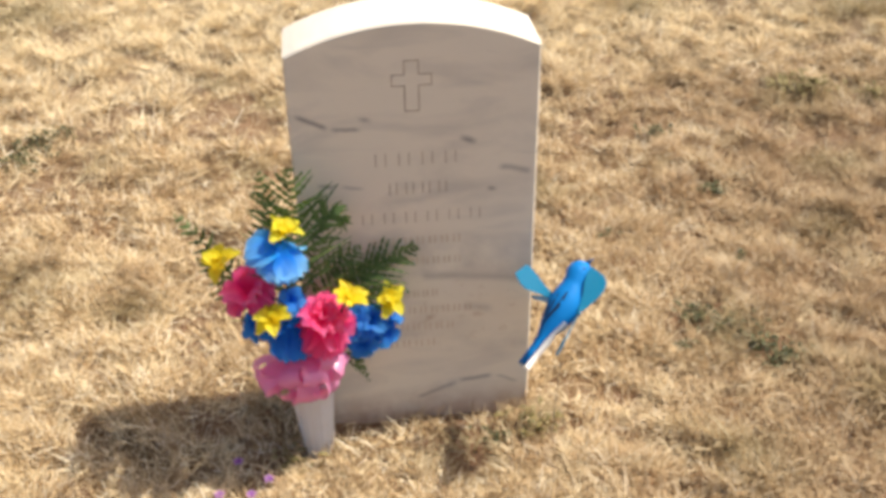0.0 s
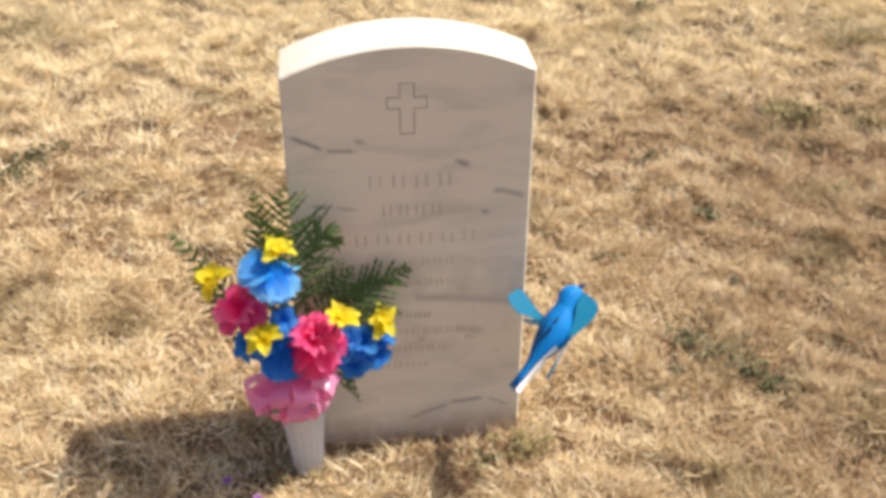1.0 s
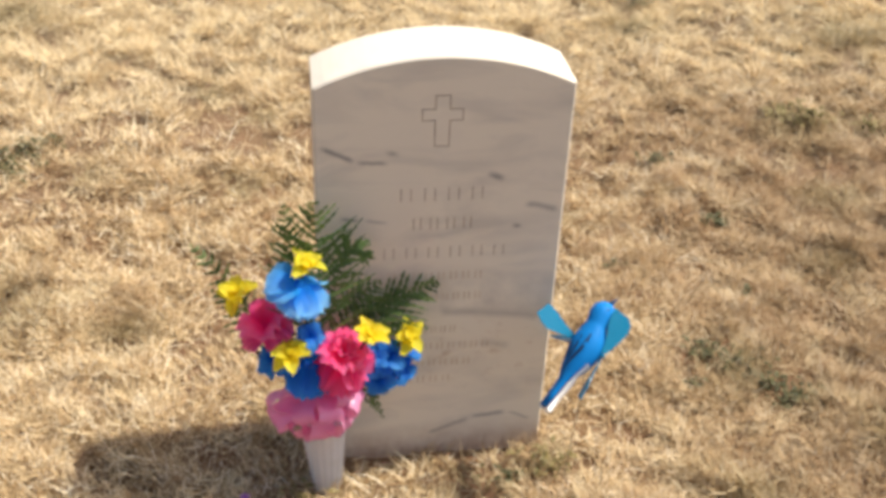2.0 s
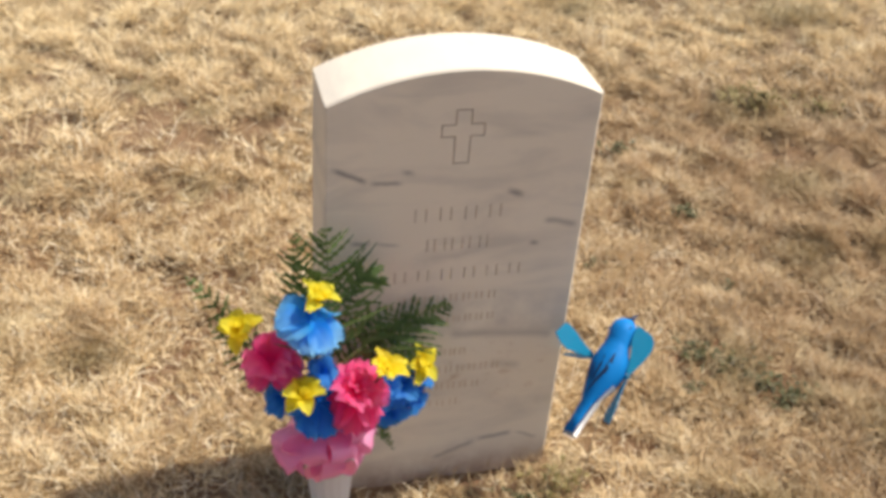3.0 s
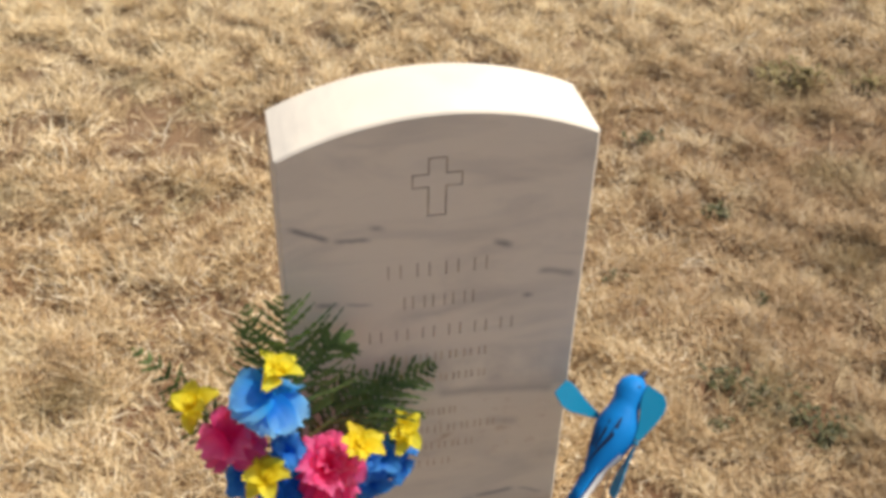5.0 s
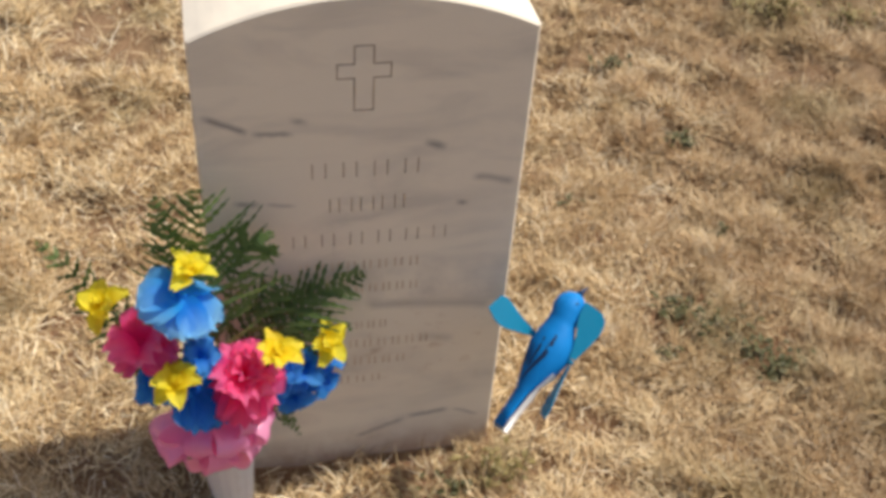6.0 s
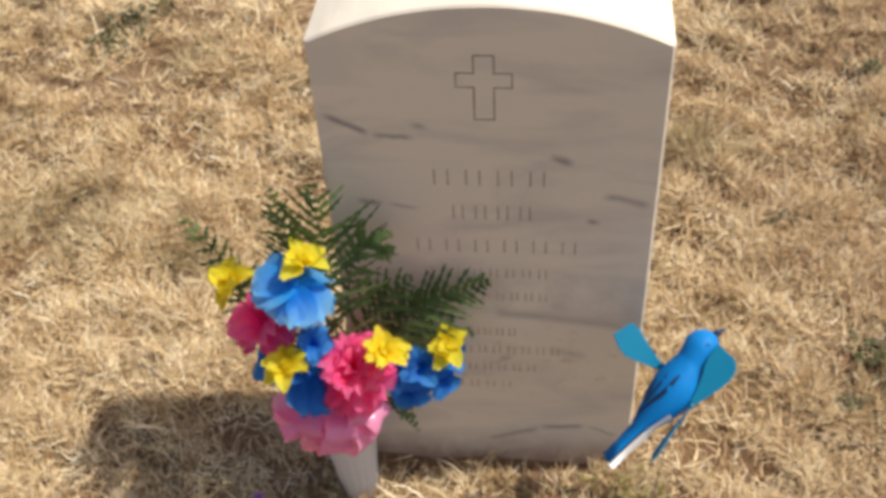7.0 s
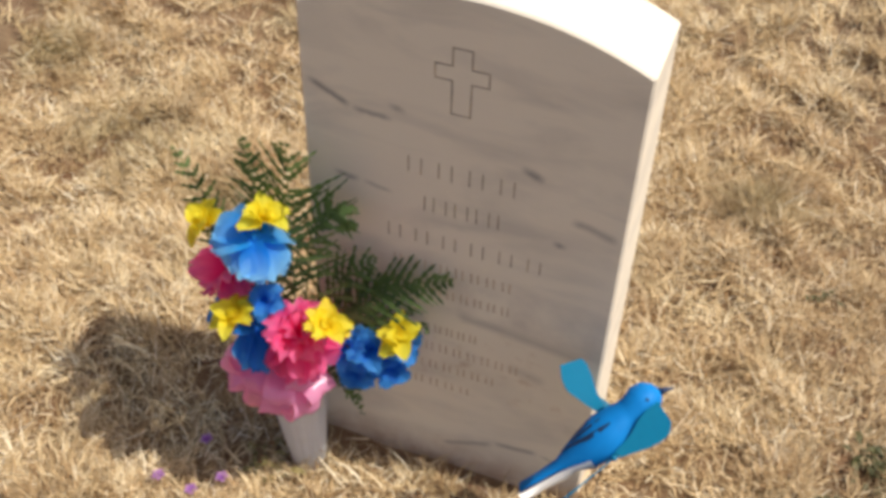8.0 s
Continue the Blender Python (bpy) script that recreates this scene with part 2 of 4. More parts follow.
def part(name, bm, material, parent, label="", at=None, smooth=True):
    """Links a bmesh, or a mesh that is used again, as one mesh object under a thing or a part."""
    if isinstance(bm, bpy.types.Mesh):
        me = bm
    else:
        me = bpy.data.meshes.new(name)
        bm.to_mesh(me)
        bm.free()
        if smooth:
            me.shade_smooth()
    if not me.materials:
        me.materials.append(material)
    ob = new(name, me)
    ob.parent = parent
    if at is not None:
        ob.matrix_basis = at
    return tagged(ob, label)


def empty(name, at, label, category, group=""):
    ob = new(name)
    ob.empty_display_size = 0.02
    ob.matrix_basis = at
    return tagged(ob, label, category, group)


def tube(points, radii, sides=8, cap=True):
    """A bent tapered rod through points."""
    bm = bmesh.new()
    rings = []
    pts = [Vector(p) for p in points]
    for i, p in enumerate(pts):
        way = (pts[min(i + 1, len(pts) - 1)] - pts[max(i - 1, 0)]).normalized()
        q = way.to_track_quat("Z", "Y").to_matrix()
        r = radii[i] if hasattr(radii, "__len__") else radii
        rings.append([bm.verts.new(p + q @ Vector((r * math.cos(a), r * math.sin(a), 0))) for a in (2 * math.pi * j / sides for j in range(sides))])
    for a, b in zip(rings, rings[1:]):
        for j in range(sides):
            bm.faces.new((a[j], a[(j + 1) % sides], b[(j + 1) % sides], b[j]))
    if cap:
        bm.faces.new(rings[0][::-1])
        bm.faces.new(rings[-1])
    return bm


def bezier(a, b, c, n):
    a, b, c = Vector(a), Vector(b), Vector(c)
    return [a * (1 - t) ** 2 + b * 2 * t * (1 - t) + c * t * t for t in (i / n for i in range(n + 1))]


def aim(at, way, spin=0.0):
    """A pose at a place whose z points along way."""
    return Matrix.Translation(at) @ Vector(way).to_track_quat("Z", "Y").to_matrix().to_4x4() @ pose(0, 0, 0, 0, 0, spin)


# ---- ground ----
# bare or thin places: x, y, radius, how bare
BARE = [
    (0.66, 0.615, 0.045, 1.0), (0.70, 0.80, 0.08, 0.8), (0.85, 0.62, 0.08, 0.8), (0.55, 0.90, 0.07, 0.7), (0.75, 0.45, 0.07, 0.8), (0.40, 0.55, 0.06, 0.7), (0.45, 0.12, 0.03, 1.0), (-0.25, -0.07, 0.07, 0.8), (-0.40, -0.07, 0.09, 0.7),
    (0.048, -0.118, 0.045, 1.0), (-0.005, -0.090, 0.035, 0.8), (0.366, 1.209, 0.035, 1.0), (-0.414, 1.229, 0.05, 0.9), (-0.75, 0.777, 0.05, 0.8), (-0.152, 0.541, 0.08, 0.85), (1.18, 0.99, 0.05, 0.9), (0.30, 0.90, 0.06, 0.7),
    (-0.30, 1.05, 0.12, 1.05), (-0.71, 0.79, 0.14, 0.95), (-0.46, 1.25, 0.10, 0.6), (0.62, 0.52, 0.13, 0.6), (0.72, 0.70, 0.10, 0.5),
    (0.26, 0.03, 0.06, 0.9), (0.20, -0.02, 0.05, 0.8), (0.04, -0.03, 0.09, 0.9), (-0.08, -0.02, 0.07, 0.9), (-0.30, 0.45, 0.13, 0.85),
    (-0.26, 0.70, 0.13, 0.8), (0.12, -0.02, 0.05, 0.9), (1.05, 0.60, 0.2, 0.4), (0.42, 0.30, 0.10, 0.45), (-0.9, 0.30, 0.2, 0.4), (0.5, -0.05, 0.08, 0.5),
    (-0.28, -0.10, 0.08, 0.5), (0.36, 0.12, 0.05, 0.6), (0.52, 0.16, 0.06, 0.7), (0.60, 0.07, 0.06, 0.7), (-0.33, -0.02, 0.12, 0.78), (-0.46, -0.03, 0.10, 0.65), (0.95, 0.85, 0.12, 0.6), (0.75, 0.15, 0.1, 0.5), (0.45, 0.75, 0.12, 0.5), (-0.5, 0.6, 0.12, 0.5), (-0.32, 0.25, 0.1, 0.75), (0.80, 0.35, 0.12, 0.5), (1.2, 1.2, 0.2, 0.5),
]


# tufts not wholly dead: x, y, radius
SERE = [(-0.414, 1.250, 0.06), (-0.711, 0.404, 0.09), (-0.65, 0.87, 0.06), (1.00, 0.97, 0.09), (1.19, 1.02, 0.07), (0.79, 1.66, 0.07), (1.37, 1.53, 0.14), (0.117, -0.060, 0.035), (0.185, -0.048, 0.030),
        (-0.96, 1.78, 0.12), (0.05, -0.095, 0.06), (-0.97, 0.56, 0.09), (0.55, 0.13, 0.07), (0.62, 0.06, 0.06), (-0.27, 1.15, 0.05), (0.29, 0.62, 0.05), (0.84, 0.42, 0.06), (-0.48, 0.33, 0.05), (1.02, 0.40, 0.06), (-0.30, 0.80, 0.05), (0.46, -0.17, 0.06), (0.72, -0.06, 0.06), (0.95, 0.68, 0.07)]


def olive(x, y):
    """0 to 1, how olive the turf is."""
    out = np.zeros_like(x)
    for sx, sy, r in SERE:
        out = np.maximum(out, np.exp(-((x - sx) ** 2 + (y - sy) ** 2) / (r * r)))
    return out


def bareness(x, y):
    """0 to 1, for arrays of places."""
    out = np.zeros_like(x)
    for bx, by, r, deep in BARE:
        d2 = ((x - bx) ** 2 + (y - by) ** 2 + 0.3 * r * (np.sin(x * 37.0) * 0.03 + np.sin(y * 43.0 + 1.0) * 0.03)) / (1.5 * r * r)
        out = np.maximum(out, deep * 0.92 * np.exp(-np.maximum(d2, 0) ** 1.6))
    return out


def swell(x, y):
    """Gentle unevenness of the ground, in metres; level at the headstone."""
    z = 0.010 * np.sin(x * 5.1 + 1.3) * np.sin(y * 4.3 + 0.4) + 0.006 * np.sin(x * 13.0 + y * 7.0) + 0.005 * np.sin(y * 17.0 - x * 9.0 + 2.0)
    z = z + 0.003 * np.sin(x * 41.0 + 3.0 * np.sin(y * 23.0)) + 0.003 * np.sin(y * 37.0 + 3.0 * np.sin(x * 29.0))
    z = z + 0.009 * np.sin(x * 19.0 + 2.6 * np.sin(y * 13.0) + 3.0 * np.sin(x * 5.0 + 1.0)) * np.sin(y * 23.0 + 2.4 * np.sin(x * 15.0 + 1.0) + 2.0 * np.sin(y * 6.0))
    near = np.exp(-((x / 0.35) ** 2 + (y / 0.3) ** 2))
    foot = np.exp(-((x / 0.19) ** 4 + ((y + 0.008) / 0.025) ** 2))
    dip = np.exp(-(((x + 0.160) / 0.06) ** 2 + ((y + 0.066) / 0.05) ** 2))
    return z * (1 - 0.75 * near) - 0.010 * bareness(x, y) - 0.008 * foot - 0.014 * dip


def build_ground():
    n = 321
    t = np.linspace(-1, 1, n)
    s = 1.6 * t + 400.0 * np.sign(t) * np.maximum(np.abs(t) - 0.86, 0) ** 3 / 0.14 ** 3
    gx, gy = np.meshgrid(s + 0.2, s + 0.9, indexing="ij")
    fade = np.exp(-((np.maximum(np.abs(gx - 0.2) - 1.4, 0) + np.maximum(np.abs(gy - 0.9) - 1.4, 0)) * 3.0))
    gz = swell(gx, gy) * fade
    verts = np.stack([gx.ravel(), gy.ravel(), gz.ravel()], 1)
    i, j = np.meshgrid(np.arange(n - 1), np.arange(n - 1), indexing="ij")
    a = (i * n + j).ravel()
    faces = np.stack([a, a + n, a + n + 1, a + 1], 1)
    me = bpy.data.meshes.new("ground")
    me.from_pydata(verts.tolist(), [], faces.tolist())
    me.materials.append(SOIL)
    me.shade_smooth()
    return tagged(new("ground", me), "sun-baked reddish soil under matted dead grass", "ground", "", "structure")


ground = build_ground()


def build_grass(rng, box, count, size, name, hole=None, steps=2, fan=0.5, thin=0.0):
    """Dead blades: bent tapered strips matted in tufts; a share of the tufts (fan) spreads outward, the others lean together."""
    x0, y0, x1, y1 = box
    m = int(count * 2.6)
    # tufts
    nt = max(8, int(m / 80))
    tx, ty = rng.uniform(x0, x1, nt), rng.uniform(y0, y1, nt)
    tdir, tlean, tlen = rng.uniform(0, 2 * math.pi, nt), rng.uniform(0.05, 0.95, nt) ** 1.2, rng.uniform(0.7, 1.35, nt)
    ttone, tfan = rng.uniform(0, 1, nt), rng.uniform(0, 1, nt) < fan
    k = rng.integers(0, nt, m)
    x = tx[k] + rng.normal(0, 0.014, m)
    y = ty[k] + rng.normal(0, 0.014, m)
    patch = 0.5 + 0.5 * np.sin(x * 19.0 + 2.6 * np.sin(y * 13.0) + 3.0 * np.sin(x * 5.0 + 1.0)) * np.sin(y * 23.0 + 2.4 * np.sin(x * 15.0 + 1.0) + 2.0 * np.sin(y * 6.0))
    patch = np.clip(patch * 1.5 - 0.25, 0, 1)
    keep = rng.uniform(0, 1, m) < (1 - 0.97 * bareness(x, y)) * (0.24 + 0.76 * patch)
    keep &= ~((np.abs(x) < 0.21) & (y > -0.020 - 0.010 * np.sin(x * 31.0)) & (y < 0.0) & (rng.uniform(0, 1, m) < 0.9))
    keep &= ~((np.abs(x) < 0.168) & (y > -0.003) & (y < 0.104))
    if thin:
        rim = np.minimum(np.minimum(x - x0, x1 - x), y1 - y)
        keep &= rng.uniform(0, 1, m) < rim / thin
    if hole:
        keep &= ~((x > hole[0]) & (y > hole[1]) & (x < hole[2]) & (y < hole[3]))
    keep &= (x + 0.164) ** 2 + (y + 0.057) ** 2 > 0.026 ** 2
    x, y, k = x[keep][:count], y[keep][:count], k[keep][:count]
    n = len(x)
    ang = np.where(tfan[k], np.arctan2(y - ty[k], x - tx[k]) + rng.normal(0, 0.5, n), tdir[k] + rng.normal(0, 0.9, n))
    lift = np.clip(tlean[k] + rng.normal(0.06, 0.22, n), -0.05, 1.25)
    ln = size * tlen[k] * rng.uniform(0.45, 1.35, n)
    wid = rng.uniform(0.0006, 0.0016, n) * 1.25 * (size / 0.045) ** 0.6
    bend = rng.normal(0.0, 0.7, n)
    sag = rng.uniform(0.2, 1.5, n)
    px, py = x.copy(), y.copy()
    floor = swell(x, y)
    pz = floor + rng.uniform(-0.003, 0.010, n)
    rows = []
    roll = rng.uniform(-0.9, 0.9, n)
    for s in range(steps + 1):
        f = s / steps
        a = ang + bend * f
        e = lift - sag * f * f * 0.9
        w = wid * (1 - f) ** 0.6 if s < steps else wid * 0.0
        sx, sy, sz = -np.sin(a) * np.cos(roll) * w, np.cos(a) * np.cos(roll) * w, np.sin(roll) * w
        pz = np.maximum(pz, floor + 0.001)
        if s < steps:
            rows += [np.stack([px + sx, py + sy, pz + sz], 1), np.stack([px - sx, py - sy, pz - sz], 1)]
        else:
            rows += [np.stack([px, py, pz], 1)]
        px = px + np.cos(a) * np.cos(e) * ln / steps
        py = py + np.sin(a) * np.cos(e) * ln / steps
        pz = pz + np.sin(e) * ln / steps
    per = 2 * steps + 1
    verts = np.stack(rows, 1)
    # keep the tips out of the stone
    inside = (np.abs(verts[..., 0]) < 0.166) & (verts[..., 1] > -0.001) & (verts[..., 1] < 0.103)
    front = inside & (y < 0.05)[:, None]
    verts[..., 1] = np.where(front, -0.002, np.where(inside, 0.104, verts[..., 1]))
    verts = verts.reshape(-1, 3)
    base = (np.arange(n) * per)[:, None]
    quads = np.concatenate([base + np.array([2 * s, 2 * s + 1, 2 * s + 3, 2 * s + 2]) for s in range(steps - 1)])
    tris = base + np.array([2 * steps - 2, 2 * steps - 1, 2 * steps])
    me = bpy.data.meshes.new(name)
    me.vertices.add(len(verts))
    me.vertices.foreach_set("co", verts.astype(np.float32).ravel())
    loops = np.concatenate([quads.ravel(), tris.ravel()]).astype(np.int32)
    me.loops.add(len(loops))
    me.loops.foreach_set("vertex_index", loops)
    starts = np.concatenate([np.arange(len(quads)) * 4, len(quads) * 4 + np.arange(len(tris)) * 3]).astype(np.int32)
    me.polygons.add(len(starts))
    me.polygons.foreach_set("loop_start", starts)
    me.update(calc_edges=True)
    for key, per_blade in (("tuft", ttone[k]), ("sere", olive(x, y) * rng.uniform(0.3, 1.0, n))):
        me.attributes.new(key, "FLOAT", "POINT").data.foreach_set("value", np.repeat(per_blade, per).astype(np.float32))
    me.materials.append(STRAW)
    return tagged(new(name, me), "matted sun-bleached dry straw-coloured lawn grass", "grass", "", "stuff")


rng = np.random.default_rng(5)
build_grass(rng, (-1.0, -0.55, 1.1, 0.75), 230000, 0.031, "dry_grass")
build_grass(rng, (-1.5, 0.72, 2.1, 2.6), 220000, 0.038, "dry_grass", thin=0.35)
build_grass(rng, (-1.6, -0.9, 2.1, 2.7), 14000, 0.062, "dry_grass", steps=3, fan=0.1)
build_grass(rng, (-4.2, -3.6, 4.6, 5.4), 90000, 0.085, "dry_grass", (-1.25, -0.6, 1.75, 2.3))
build_grass(rng, (-0.9, -0.5, 1.1, 1.0), 90000, 0.020, "dry_grass")


# ---- headstone ----
HALF, SIDE_TOP, RISE, THICK = 0.165, 0.602, 0.0385, 0.100
SUNK = -0.06


def arch(x, half=HALF):
    """Height of the curved top at x: an arc of a circle."""
    r = (half * half + RISE * RISE) / (2 * RISE)
    return SIDE_TOP + RISE - r + math.sqrt(r * r - x * x)


def engraved_rects():
    """The sunk strokes: the outline of a cross, and a plain bar for each letter of the worn lines."""
    w = 0.0015
    cx, top, low, arm_t, arm_b, bar, arm = -0.0035, 0.590, 0.518, 0.571, 0.554, 0.0100, 0.0265
    rects = [(*q, 0) for q in [
        (cx - bar, cx + bar, top - w, top), (cx - bar, cx - bar + w, arm_t, top), (cx + bar - w, cx + bar, arm_t, top),
        (cx - arm, cx - bar + w, arm_t - w, arm_t), (cx + bar - w, cx + arm, arm_t - w, arm_t),
        (cx - arm, cx - arm + w, arm_b, arm_t), (cx + arm - w, cx + arm, arm_b, arm_t),
        (cx - arm, cx - bar + w, arm_b, arm_b + w), (cx + bar - w, cx + arm, arm_b, arm_b + w),
        (cx - bar, cx - bar + w, low, arm_b + w), (cx + bar - w, cx + bar, low, arm_b + w), (cx - bar, cx + bar, low, low + w),
    ]]
    # worn lines: middle height, letter height, first and last x, letters
    lines = [(0.448, 0.019, -0.064, 0.062, 4), (0.403, 0.018, -0.044, 0.046, 4), (0.357, 0.017, -0.085, 0.095, 6), (0.318, 0.013, -0.075, 0.062, 8),
             (0.283, 0.012, -0.060, 0.062, 8), (0.226, 0.012, -0.040, 0.028, 5), (0.196, 0.013, -0.070, 0.078, 9), (0.166, 0.012, -0.066, 0.052, 7), (0.136, 0.012, -0.050, 0.024, 4)]
    for line, (z, h, xa, xb, count) in enumerate(lines, 1):
        pitch = (xb - xa) / count
        for i in range(count):
            x = xa + pitch * (i + 0.28)
            stroke = 0.0014 if line < 4 else 0.0017
            for left in (x, x + pitch * 0.42):
                rects.append((left, left + stroke, z - h / 2, z + h / 2, line))
    return rects


def build_headstone():
    """Slab with an arched top, eased edges and engraved strokes sunk into its face."""
    bev, deep = 0.0024, 0.0012
    rects = engraved_rects()
    hx = HALF - bev
    xs = sorted({round(v, 5) for r in rects for v in r[:2]} | {round(-hx + 2 * hx * i / 24, 5) for i in range(25)})
    zs = sorted({round(v, 5) for r in rects for v in r[2:4]} | {SUNK, 0.05, SIDE_TOP - 0.004})
    nx, nz = len(xs) - 1, len(zs) - 1
    sunk = [[-1] * nz for _ in range(nx)]
    for i in range(nx):
        mx = (xs[i] + xs[i + 1]) / 2
        for j in range(nz):
            mz = (zs[j] + zs[j + 1]) / 2
            sunk[i][j] = next((q for a, b, c, d, q in rects if a < mx < b and c < mz < d), -1)
    stone = bmesh.new()
    cuts = [bmesh.new() for _ in range(10)]
    caches = {}

    def v(x, y, z, bm=stone):
        key = (id(bm), round(x, 5), round(y, 5), round(z, 5))
        if key not in caches:
            caches[key] = bm.verts.new(key[1:])
        return caches[key]

    for i in range(nx):
        for j in range(nz):
            xa, xb, za, zb = xs[i], xs[i + 1], zs[j], zs[j + 1]
            own = sunk[i][j]
            if own < 0:
                stone.faces.new((v(xa, 0, za), v(xb, 0, za), v(xb, 0, zb), v(xa, 0, zb)))
                continue
            c = cuts[own]
            c.faces.new((v(xa, deep, za, c), v(xb, deep, za, c), v(xb, deep, zb, c), v(xa, deep, zb, c)))
            for di, dj, p, q in ((-1, 0, (xa, za), (xa, zb)), (1, 0, (xb, zb), (xb, za)), (0, -1, (xb, za), (xa, za)), (0, 1, (xa, zb), (xb, zb))):
                if sunk[i + di][j + dj] < 0:
                    c.faces.new((v(p[0], 0, p[1], c), v(q[0], 0, q[1], c), v(q[0], deep, q[1], c), v(p[0], deep, p[1], c)))
    bm = stone
    ztop = zs[-1]
    for xa, xb in zip(xs, xs[1:]):
        bm.faces.new((v(xa, 0, ztop), v(xb, 0, ztop), v(xb, 0, arch(xb) - bev), v(xa, 0, arch(xa) - bev)))
    # the outline of the face, then the eased edge, the sides and the back
    inner = [(-hx, z) for z in zs] + [(x, arch(x) - bev) for x in xs] + [(hx, z) for z in reversed(zs)]
    outer = [(-HALF, z) for z in zs] + [(x * HALF / hx, arch(x * HALF / hx)) for x in xs] + [(HALF, z) for z in reversed(zs)]
    rings = [[v(x, 0, z) for x, z in inner]]
    for y, line in ((bev, outer), (THICK - bev, outer), (THICK, inner)):
        rings.append([bm.verts.new((x, y, z)) for x, z in line])
    for a, b in zip(rings, rings[1:]):
        for i in range(len(a) - 1):
            bm.faces.new((a[i], a[i + 1], b[i + 1], b[i]))
    bm.faces.new(rings[-1])
    bmesh.ops.recalc_face_normals(bm, faces=bm.faces)
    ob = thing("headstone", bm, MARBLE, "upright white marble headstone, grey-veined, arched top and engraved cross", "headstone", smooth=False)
    for i, c in enumerate(cuts):
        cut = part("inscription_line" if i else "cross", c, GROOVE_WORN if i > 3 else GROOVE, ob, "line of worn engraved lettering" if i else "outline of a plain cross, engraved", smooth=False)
        if i:
            tagged(cut, kind="stuff")
    return ob


build_headstone()


# ---- vase with flutes ----
VX, VY = -0.162, -0.058


def build_vase():
    sides, height = 64, 0.158
    bm = bmesh.new()

    def ring(z, r, flute):
        return [bm.verts.new(((r + flute * math.cos(a * 16)) * math.cos(a), (r + flute * math.cos(a * 16)) * math.sin(a), z)) for a in (2 * math.pi * i / sides for i in range(sides))]

    prof = [(-0.012, 0.010, 0.0), (0.002, 0.0195, 0.0), (0.006, 0.0205, 0.0006), (0.05, 0.0245, 0.0009), (0.10, 0.0290, 0.0009), (0.146, 0.0325, 0.0006), (0.151, 0.0350, 0.0), (height, 0.0352, 0.0), (height, 0.0325, 0.0), (0.10, 0.0265, 0.0), (0.02, 0.018, 0.0)]
    rings = [ring(*p) for p in prof]
    for a, b in zip(rings, rings[1:]):
        for i in range(sides):
            bm.faces.new((a[i], a[(i + 1) % sides], b[(i + 1) % sides], b[i]))
    bm.faces.new(rings[0][::-1])
    bm.faces.new(rings[-1])
    return thing("grave_vase", bm, VASE, "white plastic fluted cone vase pushed into the ground", "vase", at=pose(VX, VY + 0.002, -0.012, 2, -1.5, 0))


build_vase()


# ---- flowers ----
MOUTH = Vector((VX + 0.002, VY - 0.001, 0.148))
bouquet = empty("bouquet", Matrix.Translation(MOUTH), "artificial blue, yellow and pink bouquet with fern sprays in vase", "flowers")


def petal_mesh(name, material, length, width, cup, curl, ruffle, seed, nu=6, nv=7, tip=0.55):
    """One cloth petal: root at the origin, along +y, open side up (+z)."""
    r = random.Random(seed)
    ph = r.uniform(0, 6.28)
    bm = bmesh.new()
    uvl = bm.loops.layers.uv.new("UVMap")
    grid, where = [], {}
    for j in range(nv + 1):
        t = j / nv
        w = width * 0.5 * (math.sin(math.pi * min(1, t * tip + 0.06) ** 0.8) ** 0.9 if t < 1 else math.sin(math.pi * min(1, tip + 0.06) ** 0.8) ** 0.9 * 0.72)
        row = []
        for i in range(nu + 1):
            s = i / nu * 2 - 1
            y = length * (t - 0.10 * s * s * t)
            z = cup * length * (s * s * 0.45 * math.sin(math.pi * t * 0.8) + 0.35 * math.sin(math.pi * t)) + curl * length * t * t
            z += ruffle * t * t * math.sin(s * 6.5 + ph) + ruffle * 0.5 * t * t * math.sin(s * 13 + ph * 2)
            y += ruffle * 0.7 * t * t * math.cos(s * 9 + ph)
            p = bm.verts.new((s * w, y, z))
            where[p] = (i / nu, t)
            row.append(p)
        grid.append(row)
    for a, b in zip(grid, grid[1:]):
        for i in range(nu):
            f = bm.faces.new((a[i], a[i + 1], b[i + 1], b[i]))
            for lp in f.loops:
                lp[uvl].uv = where[lp.vert]
    me = bpy.data.meshes.new(name)
    bm.to_mesh(me)
    bm.free()
    me.shade_smooth()
    me.materials.append(material)
    return me


def ball(r, squash=1.0, seg=10, rings=6):
    bm = bmesh.new()
    bmesh.ops.create_uvsphere(bm, u_segments=seg, v_segments=rings, radius=r)
    for p in bm.verts:
        p.co.z *= squash
    return bm


